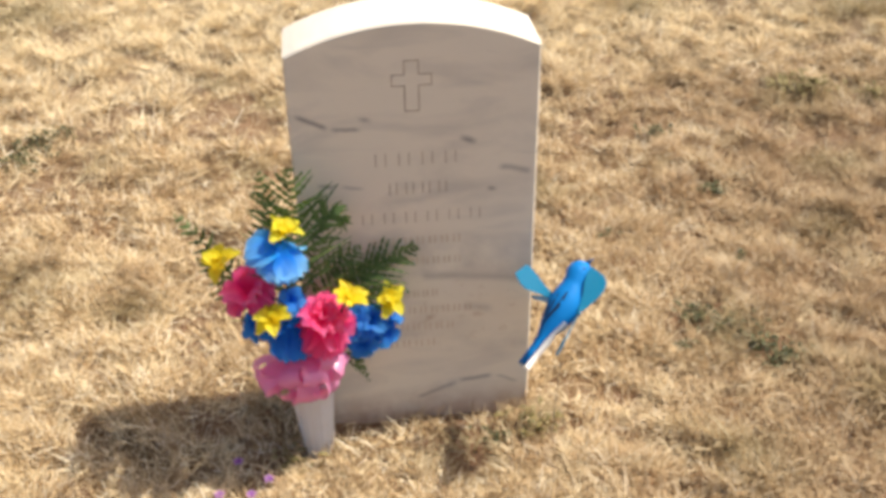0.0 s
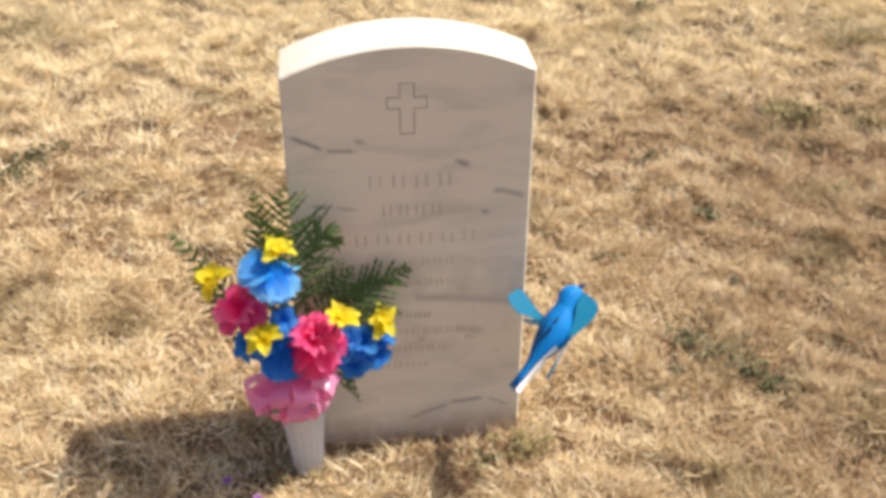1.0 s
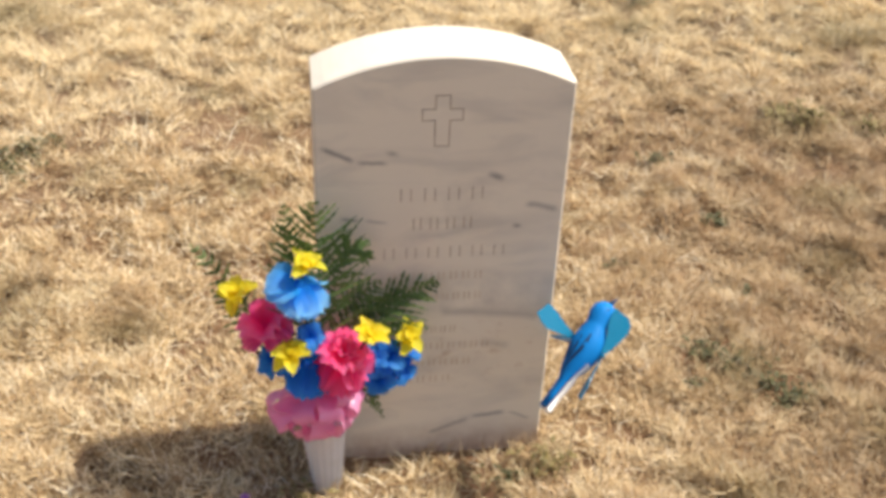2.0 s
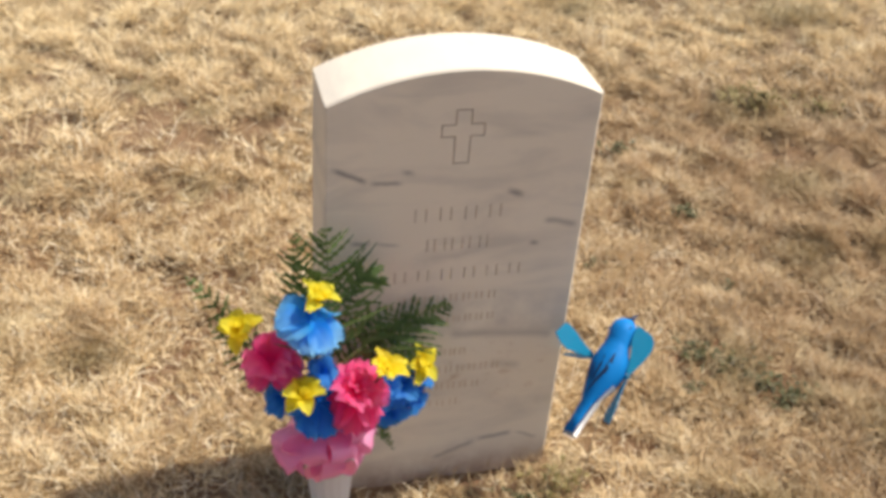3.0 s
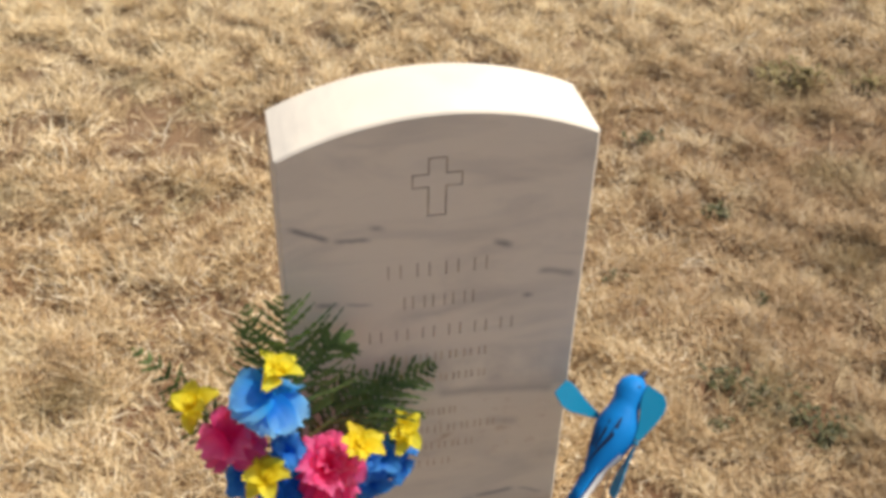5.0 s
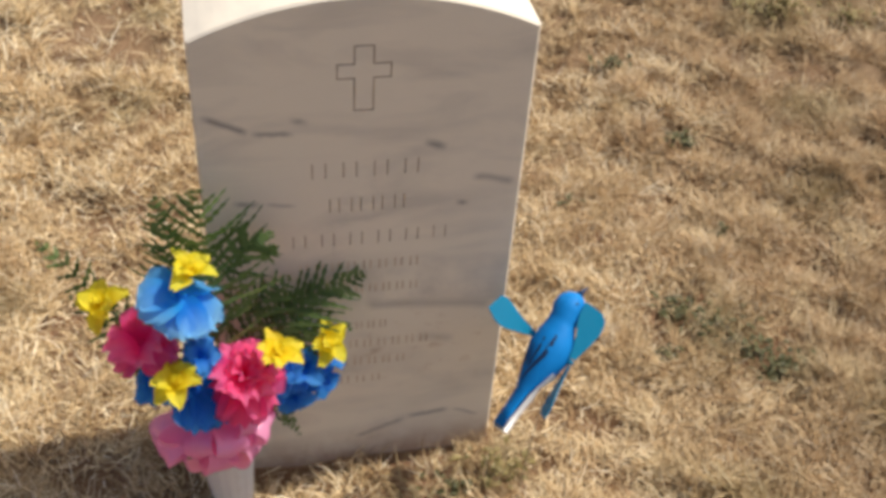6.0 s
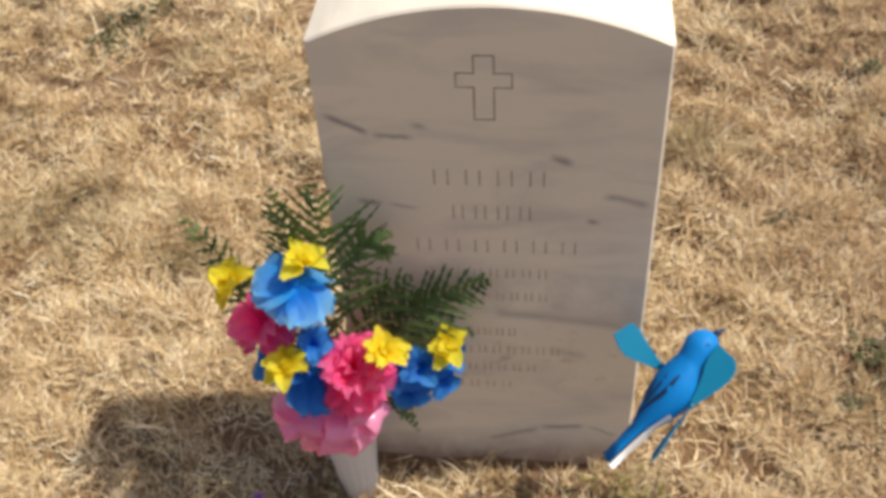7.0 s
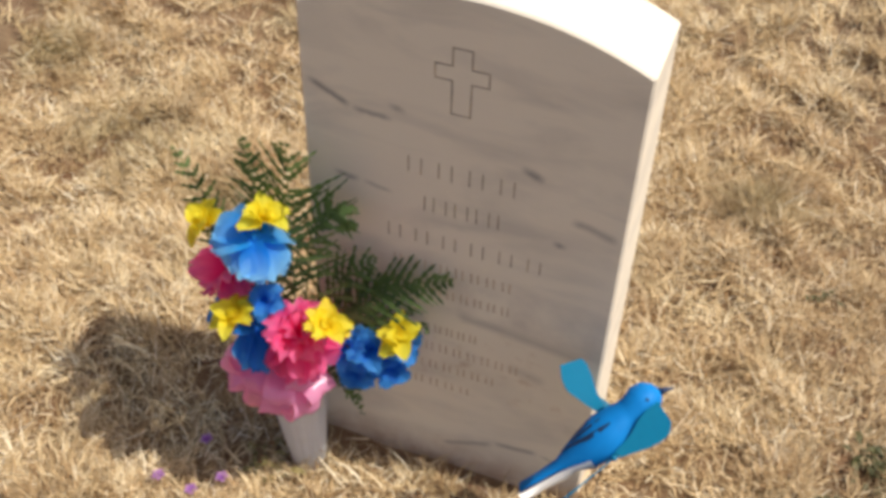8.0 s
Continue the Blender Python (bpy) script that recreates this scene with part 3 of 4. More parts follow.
def flower(name, label, at, way, heart, rings, spin=0.0, stem=True, wild=0.0, seed=1):
    """A flower under the bouquet: heart, petals in rings (mesh list, count or turns, elevation, offset, lift), stem to the vase."""
    r = random.Random(seed)
    at, way = Vector(at), Vector(way).normalized()
    m = Matrix.Translation(-MOUTH) @ aim(at, way, spin)
    head = part(name, ball(heart[0], heart[1]), heart[2], bouquet, label, m)
    for meshes, count, rise, off, lift in rings:
        turns = count if isinstance(count, tuple) else [360.0 * i / count for i in range(count)]
        for i, turn in enumerate(turns):
            a = turn + off + r.uniform(-wild, wild)
            part("petal", meshes[i % len(meshes)], None, head, "", pose(0, 0, lift, 0, 0, a) @ pose(0, heart[0] * 0.3, 0, rise + r.uniform(-wild, wild), 0, 0))
    if stem:
        knee = at - way * 0.05
        mid = (knee + MOUTH) * 0.5 + Vector((0, 0, 0.01))
        part("stem", tube([p - MOUTH for p in bezier(at - way * heart[0], mid, MOUTH - Vector((0, 0, 0.03)), 7)], 0.0017, 6), STEM, bouquet)
    return head


def variants(name, material, length, width, cup, curl, ruffle, n=3, **more):
    return [petal_mesh(name, material, length * (0.93 + 0.07 * i), width * (1.04 - 0.05 * i), cup, curl, ruffle, 11 * i + 3, **more) for i in range(n)]


Y_PETAL = variants("yellow_petal", YELLOW, 0.028, 0.022, 0.35, -0.10, 0.0022, tip=0.72)
Y_TRUMPET = variants("yellow_petal", YELLOW, 0.014, 0.013, 0.4, 0.1, 0.001, nu=4, nv=4)
B_HOOD = variants("blue_petal", BLUE, 0.048, 0.052, -0.22, -0.10, 0.0040, nu=12, nv=8, tip=0.52)
B_BACK = variants("blue_petal", BLUE, 0.044, 0.050, 0.35, -0.10, 0.0030, nu=9)
B_SMALL = variants("dark_blue_petal", BLUE_DARK, 0.021, 0.020, 0.45, -0.2, 0.0020)
B_LOOSE = variants("blue_petal", BLUE_DARK, 0.026, 0.022, 0.40, -0.2, 0.0025)
B_DROOP = variants("dark_blue_petal", BLUE_DARK, 0.044, 0.046, -0.22, -0.12, 0.0038, nu=10, nv=8, tip=0.52)
B_DARK = variants("dark_blue_petal", BLUE_DARK, 0.036, 0.040, 0.5, -0.2, 0.003, nu=8)
P_ROSE = variants("pink_petal", PINK, 0.034, 0.042, 0.5, -0.1, 0.0025, nu=8)
P_RUFF = variants("pink_petal", PINK, 0.047, 0.056, 0.20, -0.12, 0.0045, nu=14, nv=8, tip=0.5)
P_CURL = variants("pink_petal", PINK, 0.036, 0.044, 0.20, -0.15, 0.0050, nu=14, nv=8, tip=0.5)
P_HEART = variants("pink_petal", PINK, 0.026, 0.032, 0.25, -0.10, 0.0045, nu=12, nv=6, tip=0.5)

# yellow blossoms: place, facing, spin
YELLOWS = [
    ((-0.186, -0.066, 0.386), (0.50, 0.05, 0.85), 10), ((-0.270, -0.038, 0.329), (-0.35, -0.35, 0.80), 50), ((-0.205, -0.106, 0.276), (-0.10, -0.30, 0.95), 80),
    ((-0.105, -0.098, 0.294), (0.40, -0.25, 0.85), 25), ((-0.050, -0.044, 0.250), (0.45, -0.50, 0.70), 60),
]
for i, (p, w, s) in enumerate(YELLOWS):
    flower("yellow_flower", "small bright yellow cloth blossom with pointed petals", p, w, (0.0045, 1.5, YELLOW), [(Y_PETAL, 5, 20, 0, 0), (Y_PETAL, 2, 46, 30, 0.002), (Y_TRUMPET, 5, 66, 20, 0.003)], s, wild=24, seed=i + 2)

# large blue bloom under the topmost yellow one: broad petals hang in front, two stand up behind
flower("blue_flower", "large sky-blue cloth bloom with broad drooping petals", (-0.190, -0.074, 0.368), (0.10, -0.30, 0.95), (0.007, 1.0, BLUE),
       [(B_HOOD, (140, 185, 232), -46, 0, 0), (B_HOOD, (160, 212), -32, 0, 0.004), (B_BACK, (62, 95), -4, 0, 0.0), (B_BACK, (20, -50), -30, 0, 0.0)], 0, wild=6, seed=31)
# blue bloom in the middle, half hidden by yellow
flower("blue_flower", "deep blue cloth bloom with drooping petals", (-0.188, -0.100, 0.256), (-0.05, -0.40, 0.90), (0.006, 1.0, BLUE_DARK),
       [(B_DROOP, (130, 178, 225), -36, 0, 0), (B_DARK, (85, -20, 40), -6, 0, 0.002)], 0, wild=6, seed=32)
flower("blue_flower", "small deep blue cloth blossom tucked behind the yellow one", (-0.180, -0.082, 0.286), (0.0, -0.6, 0.8), (0.005, 1.0, BLUE_DARK),
       [(B_SMALL, 5, 20, 0, 0), (B_SMALL, 3, 50, 30, 0.003)], 40, wild=12, seed=33)
flower("blue_flower", "small blue cloth blossom below the pink rose", (-0.224, -0.082, 0.252), (-0.45, -0.65, 0.55), (0.005, 1.0, BLUE_DARK),
       [(B_LOOSE, 5, 0, 0, 0), (B_LOOSE, 3, 40, 30, 0.003)], 10, wild=18, seed=34)
# loose blue cluster beside the headstone face
for i, (p, w) in enumerate([((-0.076, -0.054, 0.226), (0.1, -0.7, 0.6)), ((-0.060, -0.044, 0.200), (0.55, -0.7, 0.2)), ((-0.088, -0.058, 0.196), (0.0, -0.9, 0.2)), ((-0.054, -0.036, 0.222), (0.6, -0.4, 0.5)), ((-0.096, -0.056, 0.222), (-0.3, -0.7, 0.5))]):
    flower("blue_flower", "small blue cloth blossom of a loose cluster", p, w, (0.005, 1.0, BLUE_DARK), [(B_LOOSE, 5, 8, 0, 0), (B_LOOSE, 4, 40, 36, 0.003)], 20 * i, stem=i < 2, wild=16, seed=40 + i)
# pinks
flower("pink_flower", "hot pink cloth rose with folded petals", (-0.236, -0.060, 0.290), (-0.35, -0.45, 0.80), (0.007, 1.0, PINK),
       [(P_ROSE, 5, -30, 0, 0), (P_CURL, 4, 4, 40, 0.004), (P_CURL, 3, 40, 15, 0.004)], 20, wild=24, seed=51)
flower("pink_flower", "hot pink ruffled cloth carnation", (-0.140, -0.090, 0.256), (0.10, -0.42, 0.90), (0.008, 1.0, PINK),
       [(P_RUFF, 5, -34, 10, 0), (P_RUFF, 5, -4, 25, 0.003), (P_CURL, 5, 24, 10, 0.006), (P_HEART, 5, 54, 40, 0.008), (P_HEART, 3, 78, 0, 0.008)], 0, wild=26, seed=52)


def ribbon_loop(length, width, fat, seed):
    """A satin loop: leaves the knot, swells and comes back."""
    r = random.Random(seed)
    bm = bmesh.new()
    uvl = bm.loops.layers.uv.new("UVMap")
    n, rows, where = 18, [], {}
    for i in range(n + 1):
        t = i / n
        a = math.pi * 2 * t
        y = length * 0.5 * (1 - math.cos(a))
        z = fat * math.sin(a) * (0.35 + 0.65 * math.sin(a / 2))
        w = width * (0.30 + 0.70 * math.sin(a / 2) ** 0.6)
        row = []
        for j in range(5):
            s = j / 4 - 0.5
            p = bm.verts.new((s * w, y + 0.0012 * math.sin(s * 9 + seed), z + 0.0022 * math.sin(s * 7 + seed + a)))
            where[p] = (t, j / 4)
            row.append(p)
        rows.append(row)
    for a, b in zip(rows, rows[1:]):
        for j in range(4):
            f = bm.faces.new((a[j], a[j + 1], b[j + 1], b[j]))
            for lp in f.loops:
                lp[uvl].uv = where[lp.vert]
    return bm


BOW = Vector((-0.176, -0.072, 0.176))
bow = part("bow", ball(0.010, 0.8), SATIN, bouquet, "pale pink satin ribbon bow with many loops", Matrix.Translation(BOW - MOUTH))
LOOPS = [(-1.0, -0.30, 0.15, 0.066), (-0.95, -0.35, -0.35, 0.066), (-0.55, -0.50, -0.75, 0.058), (0.05, -0.60, -0.80, 0.058), (0.65, -0.50, -0.50, 0.062), (0.95, -0.35, 0.05, 0.066),
         (-0.35, -0.95, -0.10, 0.046), (0.35, -0.90, 0.05, 0.054), (0.75, -0.60, 0.45, 0.060), (0.6, 0.4, -0.2, 0.05), (-0.6, 0.4, -0.1, 0.05)]
for i, (x, y, z, ln) in enumerate(LOOPS):
    way = Vector((x, y, z)).normalized()
    turn = way.to_track_quat("Y", "Z").to_matrix().to_4x4()
    part("ribbon_loop", ribbon_loop(ln, 0.036, 0.018, i), SATIN, bow, "", turn @ pose(0, 0, 0, 0, random.Random(i).uniform(-35, 35), 0))


def fern_frond(name, line, span, pairs, seed, droop=0.25, face=(0, -0.6, 0.8)):
    """A frond: a thin bent midrib with paired narrow leaflets, each with a notched edge."""
    r = random.Random(seed)
    pts = bezier(*line, pairs)
    bm = tube([p - MOUTH for p in pts], [0.0013 - 0.0008 * i / pairs for i in range(pairs + 1)], 5)
    face = Vector(face).normalized()
    for i in range(int(pairs * 0.34), pairs + 1):
        t = i / pairs
        way = (pts[min(i + 1, pairs)] - pts[max(i - 1, 0)]).normalized()
        side = way.cross(face).normalized()
        up = side.cross(way).normalized()
        u = (t - 0.34) / 0.66
        reach = span * (math.sin(math.pi * (0.30 + 0.70 * u) ** 0.9) * 0.95 + 0.10)
        for sgn in (-1, 1):
            if r.random() < 0.08:
                continue
            p = pts[i] + way * r.uniform(-0.002, 0.002)
            out = (side * sgn * 0.80 + way * r.uniform(0.40, 0.95) + up * r.uniform(-0.45, 0.45)).normalized()
            ln = reach * r.uniform(0.85, 1.12)
            sink, notches = droop * r.uniform(0.4, 1.4), max(5, int(ln / 0.005))
            edges = []
            for q in range(notches + 1):
                f = q / notches
                c = p + out * ln * f + way * ln * 0.16 * f * f - Vector((0, 0, sink * ln * f * f))
                d = (out + way * 0.32 * f - Vector((0, 0, 2 * sink * f))).normalized()
                w = (0.0034 * (1 - f) ** 0.7 + 0.0004) * (0.45 if q % 2 else 1.15)
                cross = d.cross(up).normalized() * w
                edges.append([bm.verts.new(v - MOUTH) for v in (c + cross + d * w * 0.8, c, c - cross + d * w * 0.8)])
            for a, b in zip(edges, edges[1:]):
                for j in (0, 1):
                    bm.faces.new((a[j], a[j + 1], b[j + 1], b[j]))
    return part(name, bm, FERN, bouquet, "green plastic fern frond", smooth=False)


FRONDS = [
    ((MOUTH, (-0.255, -0.015, 0.30), (-0.328, 0.005, 0.383)), 0.030, 19, 0.2, (0.3, -0.6, 0.7)),
    ((MOUTH, (-0.165, -0.050, 0.33), (-0.168, -0.035, 0.460)), 0.084, 27, 0.10, (-0.10, -0.75, 0.62)),
    ((MOUTH, (-0.190, -0.040, 0.33), (-0.206, -0.050, 0.466)), 0.042, 28, 0.15, (0, -0.8, 0.6)),
    ((MOUTH, (-0.150, -0.030, 0.45), (-0.098, -0.038, 0.380)), 0.036, 26, 0.3, (0, -0.9, 0.4)),
    ((MOUTH, (-0.115, -0.030, 0.30), (-0.005, -0.008, 0.312)), 0.056, 26, 0.15, (0, -0.5, 0.85)),
    ((MOUTH, (-0.120, -0.030, 0.28), (-0.022, -0.030, 0.255)), 0.040, 18, 0.3, (0, -0.6, 0.8)),
    ((MOUTH, (-0.150, -0.030, 0.29), (-0.085, -0.020, 0.325)), 0.046, 17, 0.2, (0, -0.7, 0.7)),
    ((MOUTH, (-0.130, -0.025, 0.27), (-0.045, -0.012, 0.300)), 0.050, 18, 0.2, (0, -0.6, 0.8)),
    ((MOUTH, (-0.245, -0.030, 0.26), (-0.305, -0.010, 0.318)), 0.030, 16, 0.3, (0.3, -0.6, 0.7)),
    ((MOUTH, (-0.100, -0.060, 0.20), (-0.083, -0.066, 0.128)), 0.012, 14, 0.3, (0.3, -0.8, 0.4)),
]
for i, (line, span, pairs, droop, face) in enumerate(FRONDS):
    fern_frond("fern_frond", line, span, pairs, 70 + i, droop, face)


# ---- bird on a wire ----
TAIL, HEAD = Vector((0.125, -0.146, 0.202)), Vector((0.238, -0.061, 0.285))
FWD = (HEAD - TAIL).normalized()
RIGHT = FWD.cross(Vector((0, 0, 1))).normalized()
LEAN = Matrix.Rotation(radians(-40), 3, FWD)
RIGHT = LEAN @ RIGHT
UPW = RIGHT.cross(FWD).normalized()
BIRD = Matrix((RIGHT, FWD, UPW)).transposed().to_4x4()
BIRD.translation = TAIL
bird = empty("bird_spinner", Matrix.Translation(((TAIL + HEAD) / 2).to_2d().to_3d()), "blue bird garden spinner with propeller wings on a thin wire", "garden ornament")
IN_BIRD = bird.matrix_basis.inverted() @ BIRD


def build_bird():
    # stations: along, half width, height above and below the spine line, spine height
    st = [(0.000, 0.0115, 0.0030, 0.0030, 0.000), (0.020, 0.0113, 0.0034, 0.0034, 0.000), (0.044, 0.0122, 0.0058, 0.0052, 0.000), (0.057, 0.0170, 0.0120, 0.0105, 0.000), (0.077, 0.0242, 0.0190, 0.0185, 0.000),
          (0.097, 0.0275, 0.0238, 0.0240, 0.002), (0.113, 0.0256, 0.0218, 0.0225, 0.004), (0.125, 0.0200, 0.0172, 0.0176, 0.008), (0.133, 0.0180, 0.0156, 0.0158, 0.011), (0.144, 0.0195, 0.0178, 0.0168, 0.014), (0.155, 0.0172, 0.0158, 0.0150, 0.015), (0.163, 0.0112, 0.0105, 0.0102, 0.0145), (0.167, 0.0030, 0.0030, 0.0030, 0.0135)]
    bm, n, rings = bmesh.new(), 20, []
    for y, w, hu, hd, zc in st:
        rings.append([bm.verts.new((w * math.cos(a), y, zc + (hu if math.sin(a) > 0 else hd) * math.sin(a))) for a in (2 * math.pi * i / n for i in range(n))])
    for a, b in zip(rings, rings[1:]):
        for i in range(n):
            f = bm.faces.new((a[i], a[(i + 1) % n], b[(i + 1) % n], b[i]))
    bm.faces.new(rings[0])
    bm.faces.new(rings[-1][::-1])
    bmesh.ops.recalc_face_normals(bm, faces=bm.faces)
    body = part("body", bm, BIRD_BLUE, bird, "bright blue painted body and head", IN_BIRD)

    # white under the tail and belly, a shell just proud of the body
    bm, rings = bmesh.new(), []
    for y, w, hu, hd, zc in [(-0.003, 0.0130, 0.0, 0.0130, 0.0)] + [(s[0], s[1] + 0.0012, 0, s[3] + 0.0012 + (0.0085 if s[0] < 0.05 else 0.0), s[4]) for s in st[1:5]]:
        rings.append([bm.verts.new((w * math.cos(a), y, zc - 0.0008 + hd * math.sin(a))) for a in (math.pi * (1.04 + 0.92 * i / 12) for i in range(13))])
    for a, b in zip(rings, rings[1:]):
        for i in range(12):
            bm.faces.new((a[i], a[i + 1], b[i + 1], b[i]))
    ring = rings[0]
    bm.faces.new(ring)
    part("underside", bm, BIRD_WHITE, body, "white painted belly and tail underside")

    # folded wing marks: thin dark bands laid on the back
    def band(line, w):
        bm = bmesh.new()
        left, right = [], []
        for k, (x, y) in enumerate(line):
            i = max(q for q in range(len(st) - 1) if st[q][0] <= y)
            f = (y - st[i][0]) / (st[i + 1][0] - st[i][0])
            ww, hu, zc = (st[i][c] * (1 - f) + st[i + 1][c] * f for c in (1, 2, 4))
            taper = w * math.sin(math.pi * (k + 0.6) / (len(line) + 0.2))
            for store, xx in ((left, x - taper), (right, x + taper)):
                z = zc + hu * math.sqrt(max(0.02, 1 - (xx / ww) ** 2)) + 0.0007
                store.append(bm.verts.new((xx, y, z)))
        for a, b, c, d in zip(left, right, right[1:], left[1:]):
            bm.faces.new((a, b, c, d))
        part("wing_mark", bm, BIRD_DARK, body, "dark blue painted feather line")

    for s in (-1, 1):
        band([(s * 0.003, 0.054), (s * 0.007, 0.062), (s * 0.0135, 0.074), (s * 0.0190, 0.086), (s * 0.0215, 0.100), (s * 0.0205, 0.112)], 0.0021)
        band([(s * 0.0055, 0.068), (s * 0.0085, 0.078), (s * 0.0120, 0.090), (s * 0.0120, 0.104)], 0.0017)
        band([(s * 0.0020, 0.070), (s * 0.0030, 0.080), (s * 0.0040, 0.092)], 0.0011)
    band([(-0.006, 0.053), (-0.003, 0.054), (0.0, 0.0545), (0.003, 0.054), (0.006, 0.053)], 0.001)
    for s in (-1, 1):
        part("eye", ball(0.0020), BIRD_DARK, body, "small dark eye", Matrix.Translation((s * 0.0160, 0.153, 0.018)))
    part("beak", tube([(0, 0.164, 0.014), (0, 0.172, 0.0125), (0, 0.180, 0.010)], [0.0046, 0.0032, 0.0006], 8), BIRD_DARK, body, "short dark beak")

    # propellers: a hub at each shoulder with two blades set crosswise
    def blade(sign):
        bm = bmesh.new()
        n, top, low = 12, [], []
        for i in range(n + 1):
            t = i / n
            w = 0.0038 + 0.0112 * min(1.0, t / 0.62) ** 1.2
            w *= 1.0 if t < 0.86 else 1 - 0.28 * (t - 0.86) / 0.14
            sweep = 0.006 * sign * math.sin(t * 2.6)
            for store, s in ((top, 1), (low, -1)):
                x = sweep + s * w
                store.append((x, 0.004 + 0.062 * t + 0.0035 * t * t * math.sin(s * 2.2 + 9 * t), 0.08 * t * x))
        h = Vector((0, 0, 0.0007))
        quads = [[bm.verts.new(Vector(p) + g) for p in line] for line in (top, low) for g in (h, -h)]
        tu, td, lu, ld = quads
        for i in range(n):
            bm.faces.new((lu[i], tu[i], tu[i + 1], lu[i + 1]))
            bm.faces.new((ld[i + 1], td[i + 1], td[i], ld[i]))
            bm.faces.new((tu[i], td[i], td[i + 1], tu[i + 1]))
            bm.faces.new((ld[i], lu[i], lu[i + 1], ld[i + 1]))
        bm.faces.new((lu[n], tu[n], td[n], ld[n]))
        bm.faces.new((tu[0], lu[0], ld[0], td[0]))
        return bm

    spin = BIRD.to_3x3().inverted()
    sight = spin @ Vector((0.22, -0.50, 0.84))
    for s, way, back in ((-1, Vector((-0.64, 0.32, 0.60)), Vector((-0.10, 0.76, -0.60))), (1, Vector((0.46, 0.62, 0.60)), Vector((-0.46, -0.50, -0.45)))):
        root = Vector((-0.023, 0.106, 0.010) if s < 0 else (0.020, 0.098, -0.012))
        hub = part("propeller", tube([(0, 0, 0), (s * 0.006, 0, 0), (s * 0.010, 0, 0)], [0.0026, 0.0032, 0.0022], 10), BIRD_TEAL, bird, "teal hub with two teal blades", IN_BIRD @ Matrix.Translation(root))
        first = (spin @ way).normalized()
        second = (spin @ back).normalized()
        for k, d in enumerate((first, second)):
            flat = sight if k == 0 else d.cross(spin @ Vector((-0.1, -0.72, 0.68)))
            zz = (flat - d * flat.dot(d)).normalized()
            xx = d.cross(zz)
            m = Matrix((xx, d, zz)).transposed().to_4x4()
            m.translation = (s * 0.007, 0, 0)
            part("blade", blade(s), BIRD_TEAL, hub, "thin teal plastic blade", m, smooth=False)
    mid = (TAIL + HEAD) / 2
    foot = Vector((mid.x + 0.004, mid.y + 0.02, -0.03))
    base = bird.matrix_basis.translation
    part("wire", tube([p - base for p in bezier(mid + FWD * 0.012 - UPW * 0.008, Vector((mid.x + 0.010, mid.y + 0.014, 0.12)), foot, 10)], 0.0007, 6), WIRE, bird, "thin tan wire stake")


build_bird()


# ---- weeds ----
def weed(at, spread, count, leaf, material, label, seed, height=0.02):
    """A low clump of small pointed leaves on short stalks."""
    r = random.Random(seed)
    bm = bmesh.new()
    gz = float(swell(np.array(at[0]), np.array(at[1])))
    for _ in range(count):
        a, d = r.uniform(0, 6.283), spread * abs(r.gauss(0, 0.5))
        p = Vector((math.cos(a) * d, math.sin(a) * d * 0.7, r.uniform(0.002, height)))
        yaw, up, ln = r.uniform(0, 6.283), r.uniform(-0.2, 0.9), leaf * r.uniform(0.5, 1.2)
        way = Vector((math.cos(yaw) * math.cos(up), math.sin(yaw) * math.cos(up), math.sin(up)))
        side = way.cross(Vector((0, 0, 1))).normalized() * ln * r.uniform(0.18, 0.32)
        tip = p + way * ln - Vector((0, 0, ln * 0.25))
        mid = p + way * ln * 0.5 + Vector((0, 0, ln * 0.05))
        v = [bm.verts.new(q) for q in (p, mid - side, tip, mid + side, mid - Vector((0, 0, ln * 0.06)))]
        bm.faces.new((v[0], v[4], v[1]))
        bm.faces.new((v[1], v[4], v[2]))
        bm.faces.new((v[2], v[4], v[3]))
        bm.faces.new((v[3], v[4], v[0]))
    return thing("weed_clump", bm, material, label, "weed", "stuff", "", Matrix.Translation((at[0], at[1], gz)), smooth=False)


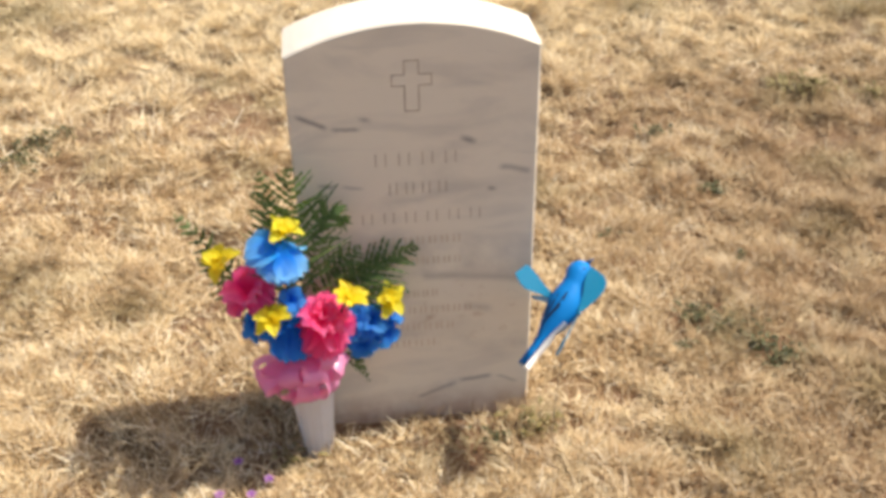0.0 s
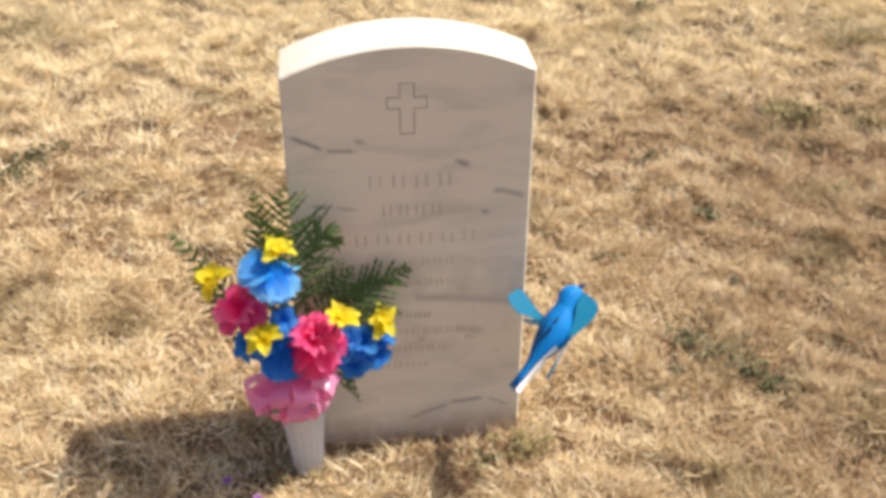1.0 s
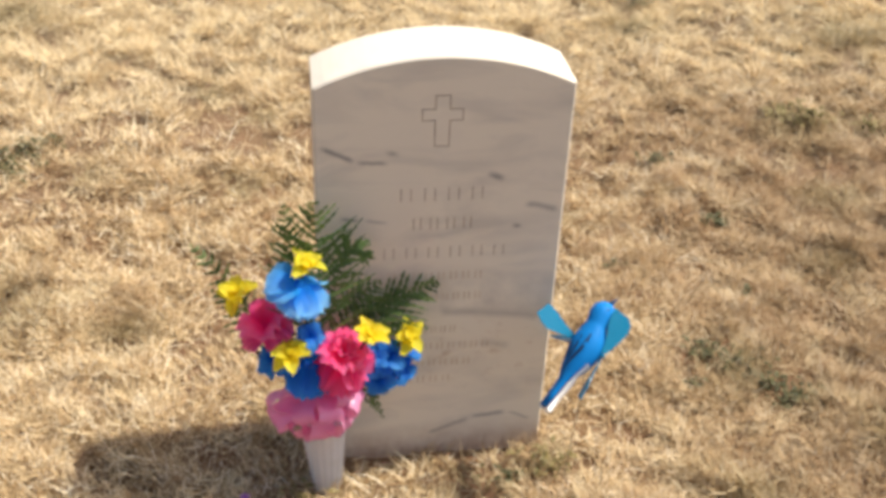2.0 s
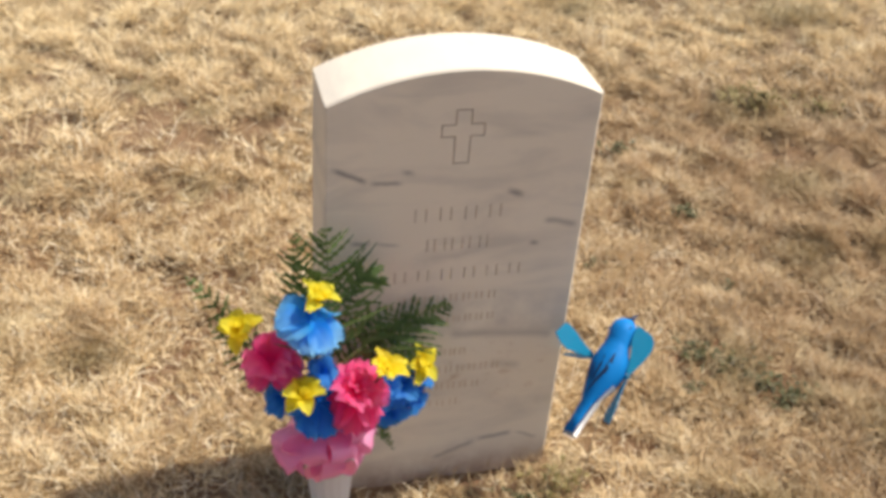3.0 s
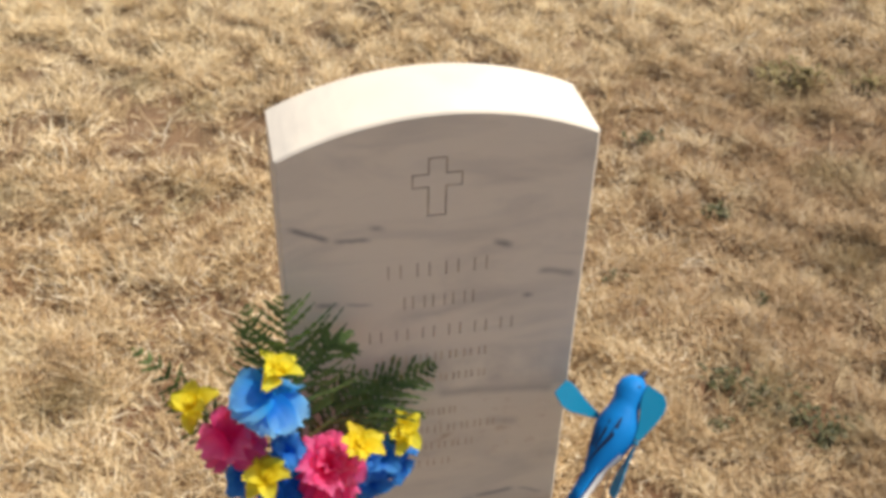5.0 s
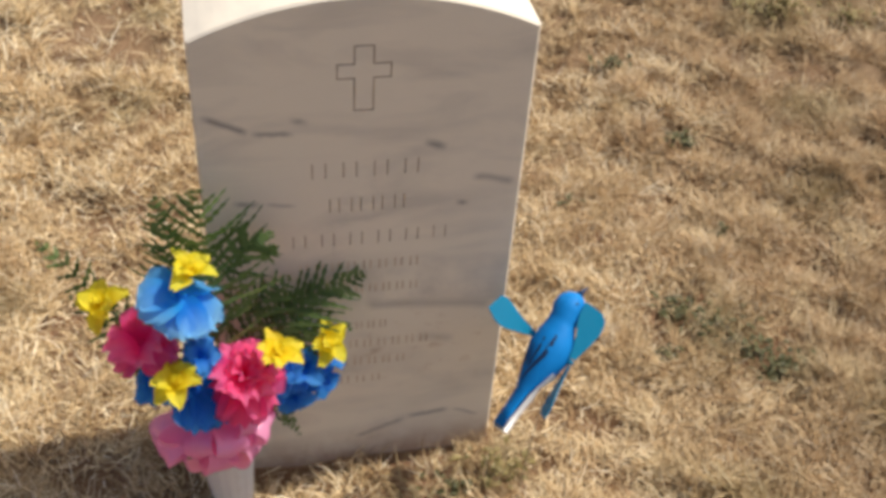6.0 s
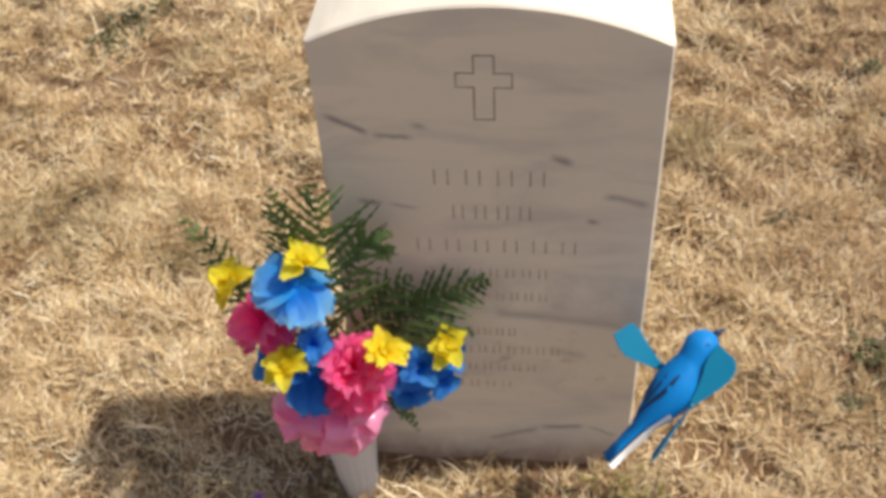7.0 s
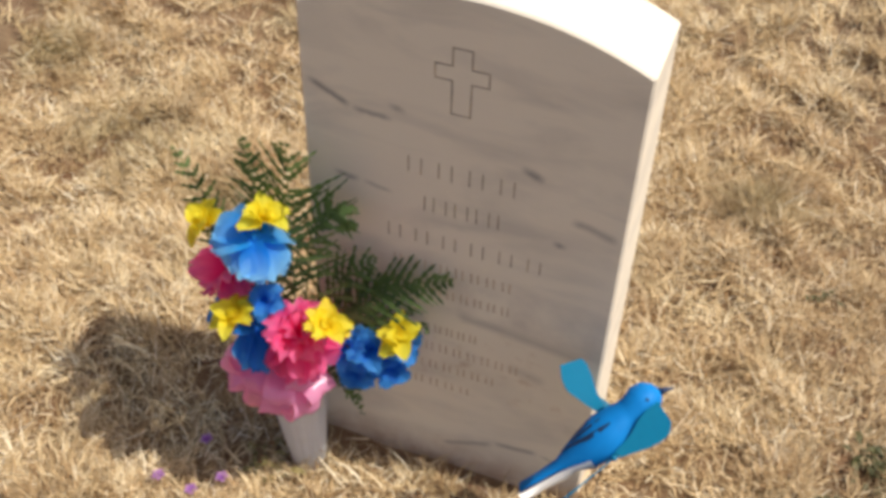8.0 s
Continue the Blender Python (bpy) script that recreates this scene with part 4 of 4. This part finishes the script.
GREEN_WEEDS = [(0.66, 0.60, 0.035, 110, 0.022), (0.449, 0.098, 0.018, 80, 0.016), (0.50, 0.19, 0.065, 100, 0.016), (0.54, 0.15, 0.07, 70, 0.016), (0.575, 0.095, 0.07, 90, 0.016), (0.61, 0.055, 0.06, 120, 0.016), (0.61, 0.84, 0.04, 50, 0.018),
               (-0.77, 0.98, 0.09, 110, 0.020), (-0.79, 0.90, 0.06, 70, 0.02), (-0.73, 1.02, 0.05, 60, 0.02), (0.86, 1.83, 0.06, 70, 0.025), (0.11, -0.08, 0.05, 35, 0.014), (0.64, 0.35, 0.03, 30, 0.016), (0.40, 0.44, 0.03, 18, 0.016)]
for i, (x, y, s, c, lf) in enumerate(GREEN_WEEDS):
    weed((x, y), s, c, lf, WEED, "low dark green weed clump among the dry grass", 200 + i, 0.022)
for i, (x, y, s, c, lf) in enumerate([(1.04, 1.02, 0.08, 130, 0.026), (0.98, 1.05, 0.05, 60, 0.024), (1.19, 0.99, 0.05, 50, 0.024), (0.16, -0.07, 0.05, 60, 0.018), (-0.2, -0.1, 0.05, 40, 0.018)]):
    weed((x, y), s, c, lf, WEED_DRY, "half-dry olive weed tuft in the lawn", 300 + i, 0.035)

# tiny purple wildflowers in the shade beside the vase
for i, (x, y) in enumerate([(-0.282, -0.096), (-0.260, -0.170), (-0.304, -0.168), (-0.236, -0.140)]):
    gz = float(swell(np.array(x), np.array(y)))
    bloom = thing("wildflower", tube([(0, 0, 0), (0.001, 0, 0.010), (0.002, -0.001, 0.022)], 0.0006, 5), STEM, "tiny purple wildflower in the shaded grass", "wildflower", "", "purple wildflowers", Matrix.Translation((x, y, gz)))
    if i == 0:
        SMALL = petal_mesh("purple_petal", PURPLE, 0.0085, 0.0070, 0.3, 0.0, 0.0, 5, 3, 3)
    for j in range(5):
        part("petal", SMALL, None, bloom, "", pose(0.002, -0.001, 0.022, 0, 0, 72 * j) @ pose(0, 0, 0, 18, 0, 0))

# pale dead twigs lying on the grass
for pts in ([(-0.895, 0.855), (-0.84, 0.880), (-0.80, 0.915)], [(0.500, -0.182), (0.525, -0.190), (0.552, -0.188)], [(0.296, 0.440), (0.303, 0.452), (0.312, 0.462)], [(-0.84, 0.93), (-0.81, 0.955), (-0.79, 0.99)]):
    at = Vector((*pts[1], 0))
    line = [Vector((x, y, float(swell(np.array(x), np.array(y))) + 0.009)) - at for x, y in pts]
    thing("twig", tube(bezier(*line, 6), [0.0016, 0.0022, 0.0024, 0.0022, 0.0019, 0.0015, 0.0008], 6), TWIG, "pale bleached dead twig lying on the grass", "twig", "", "twigs on the lawn", Matrix.Translation(at))
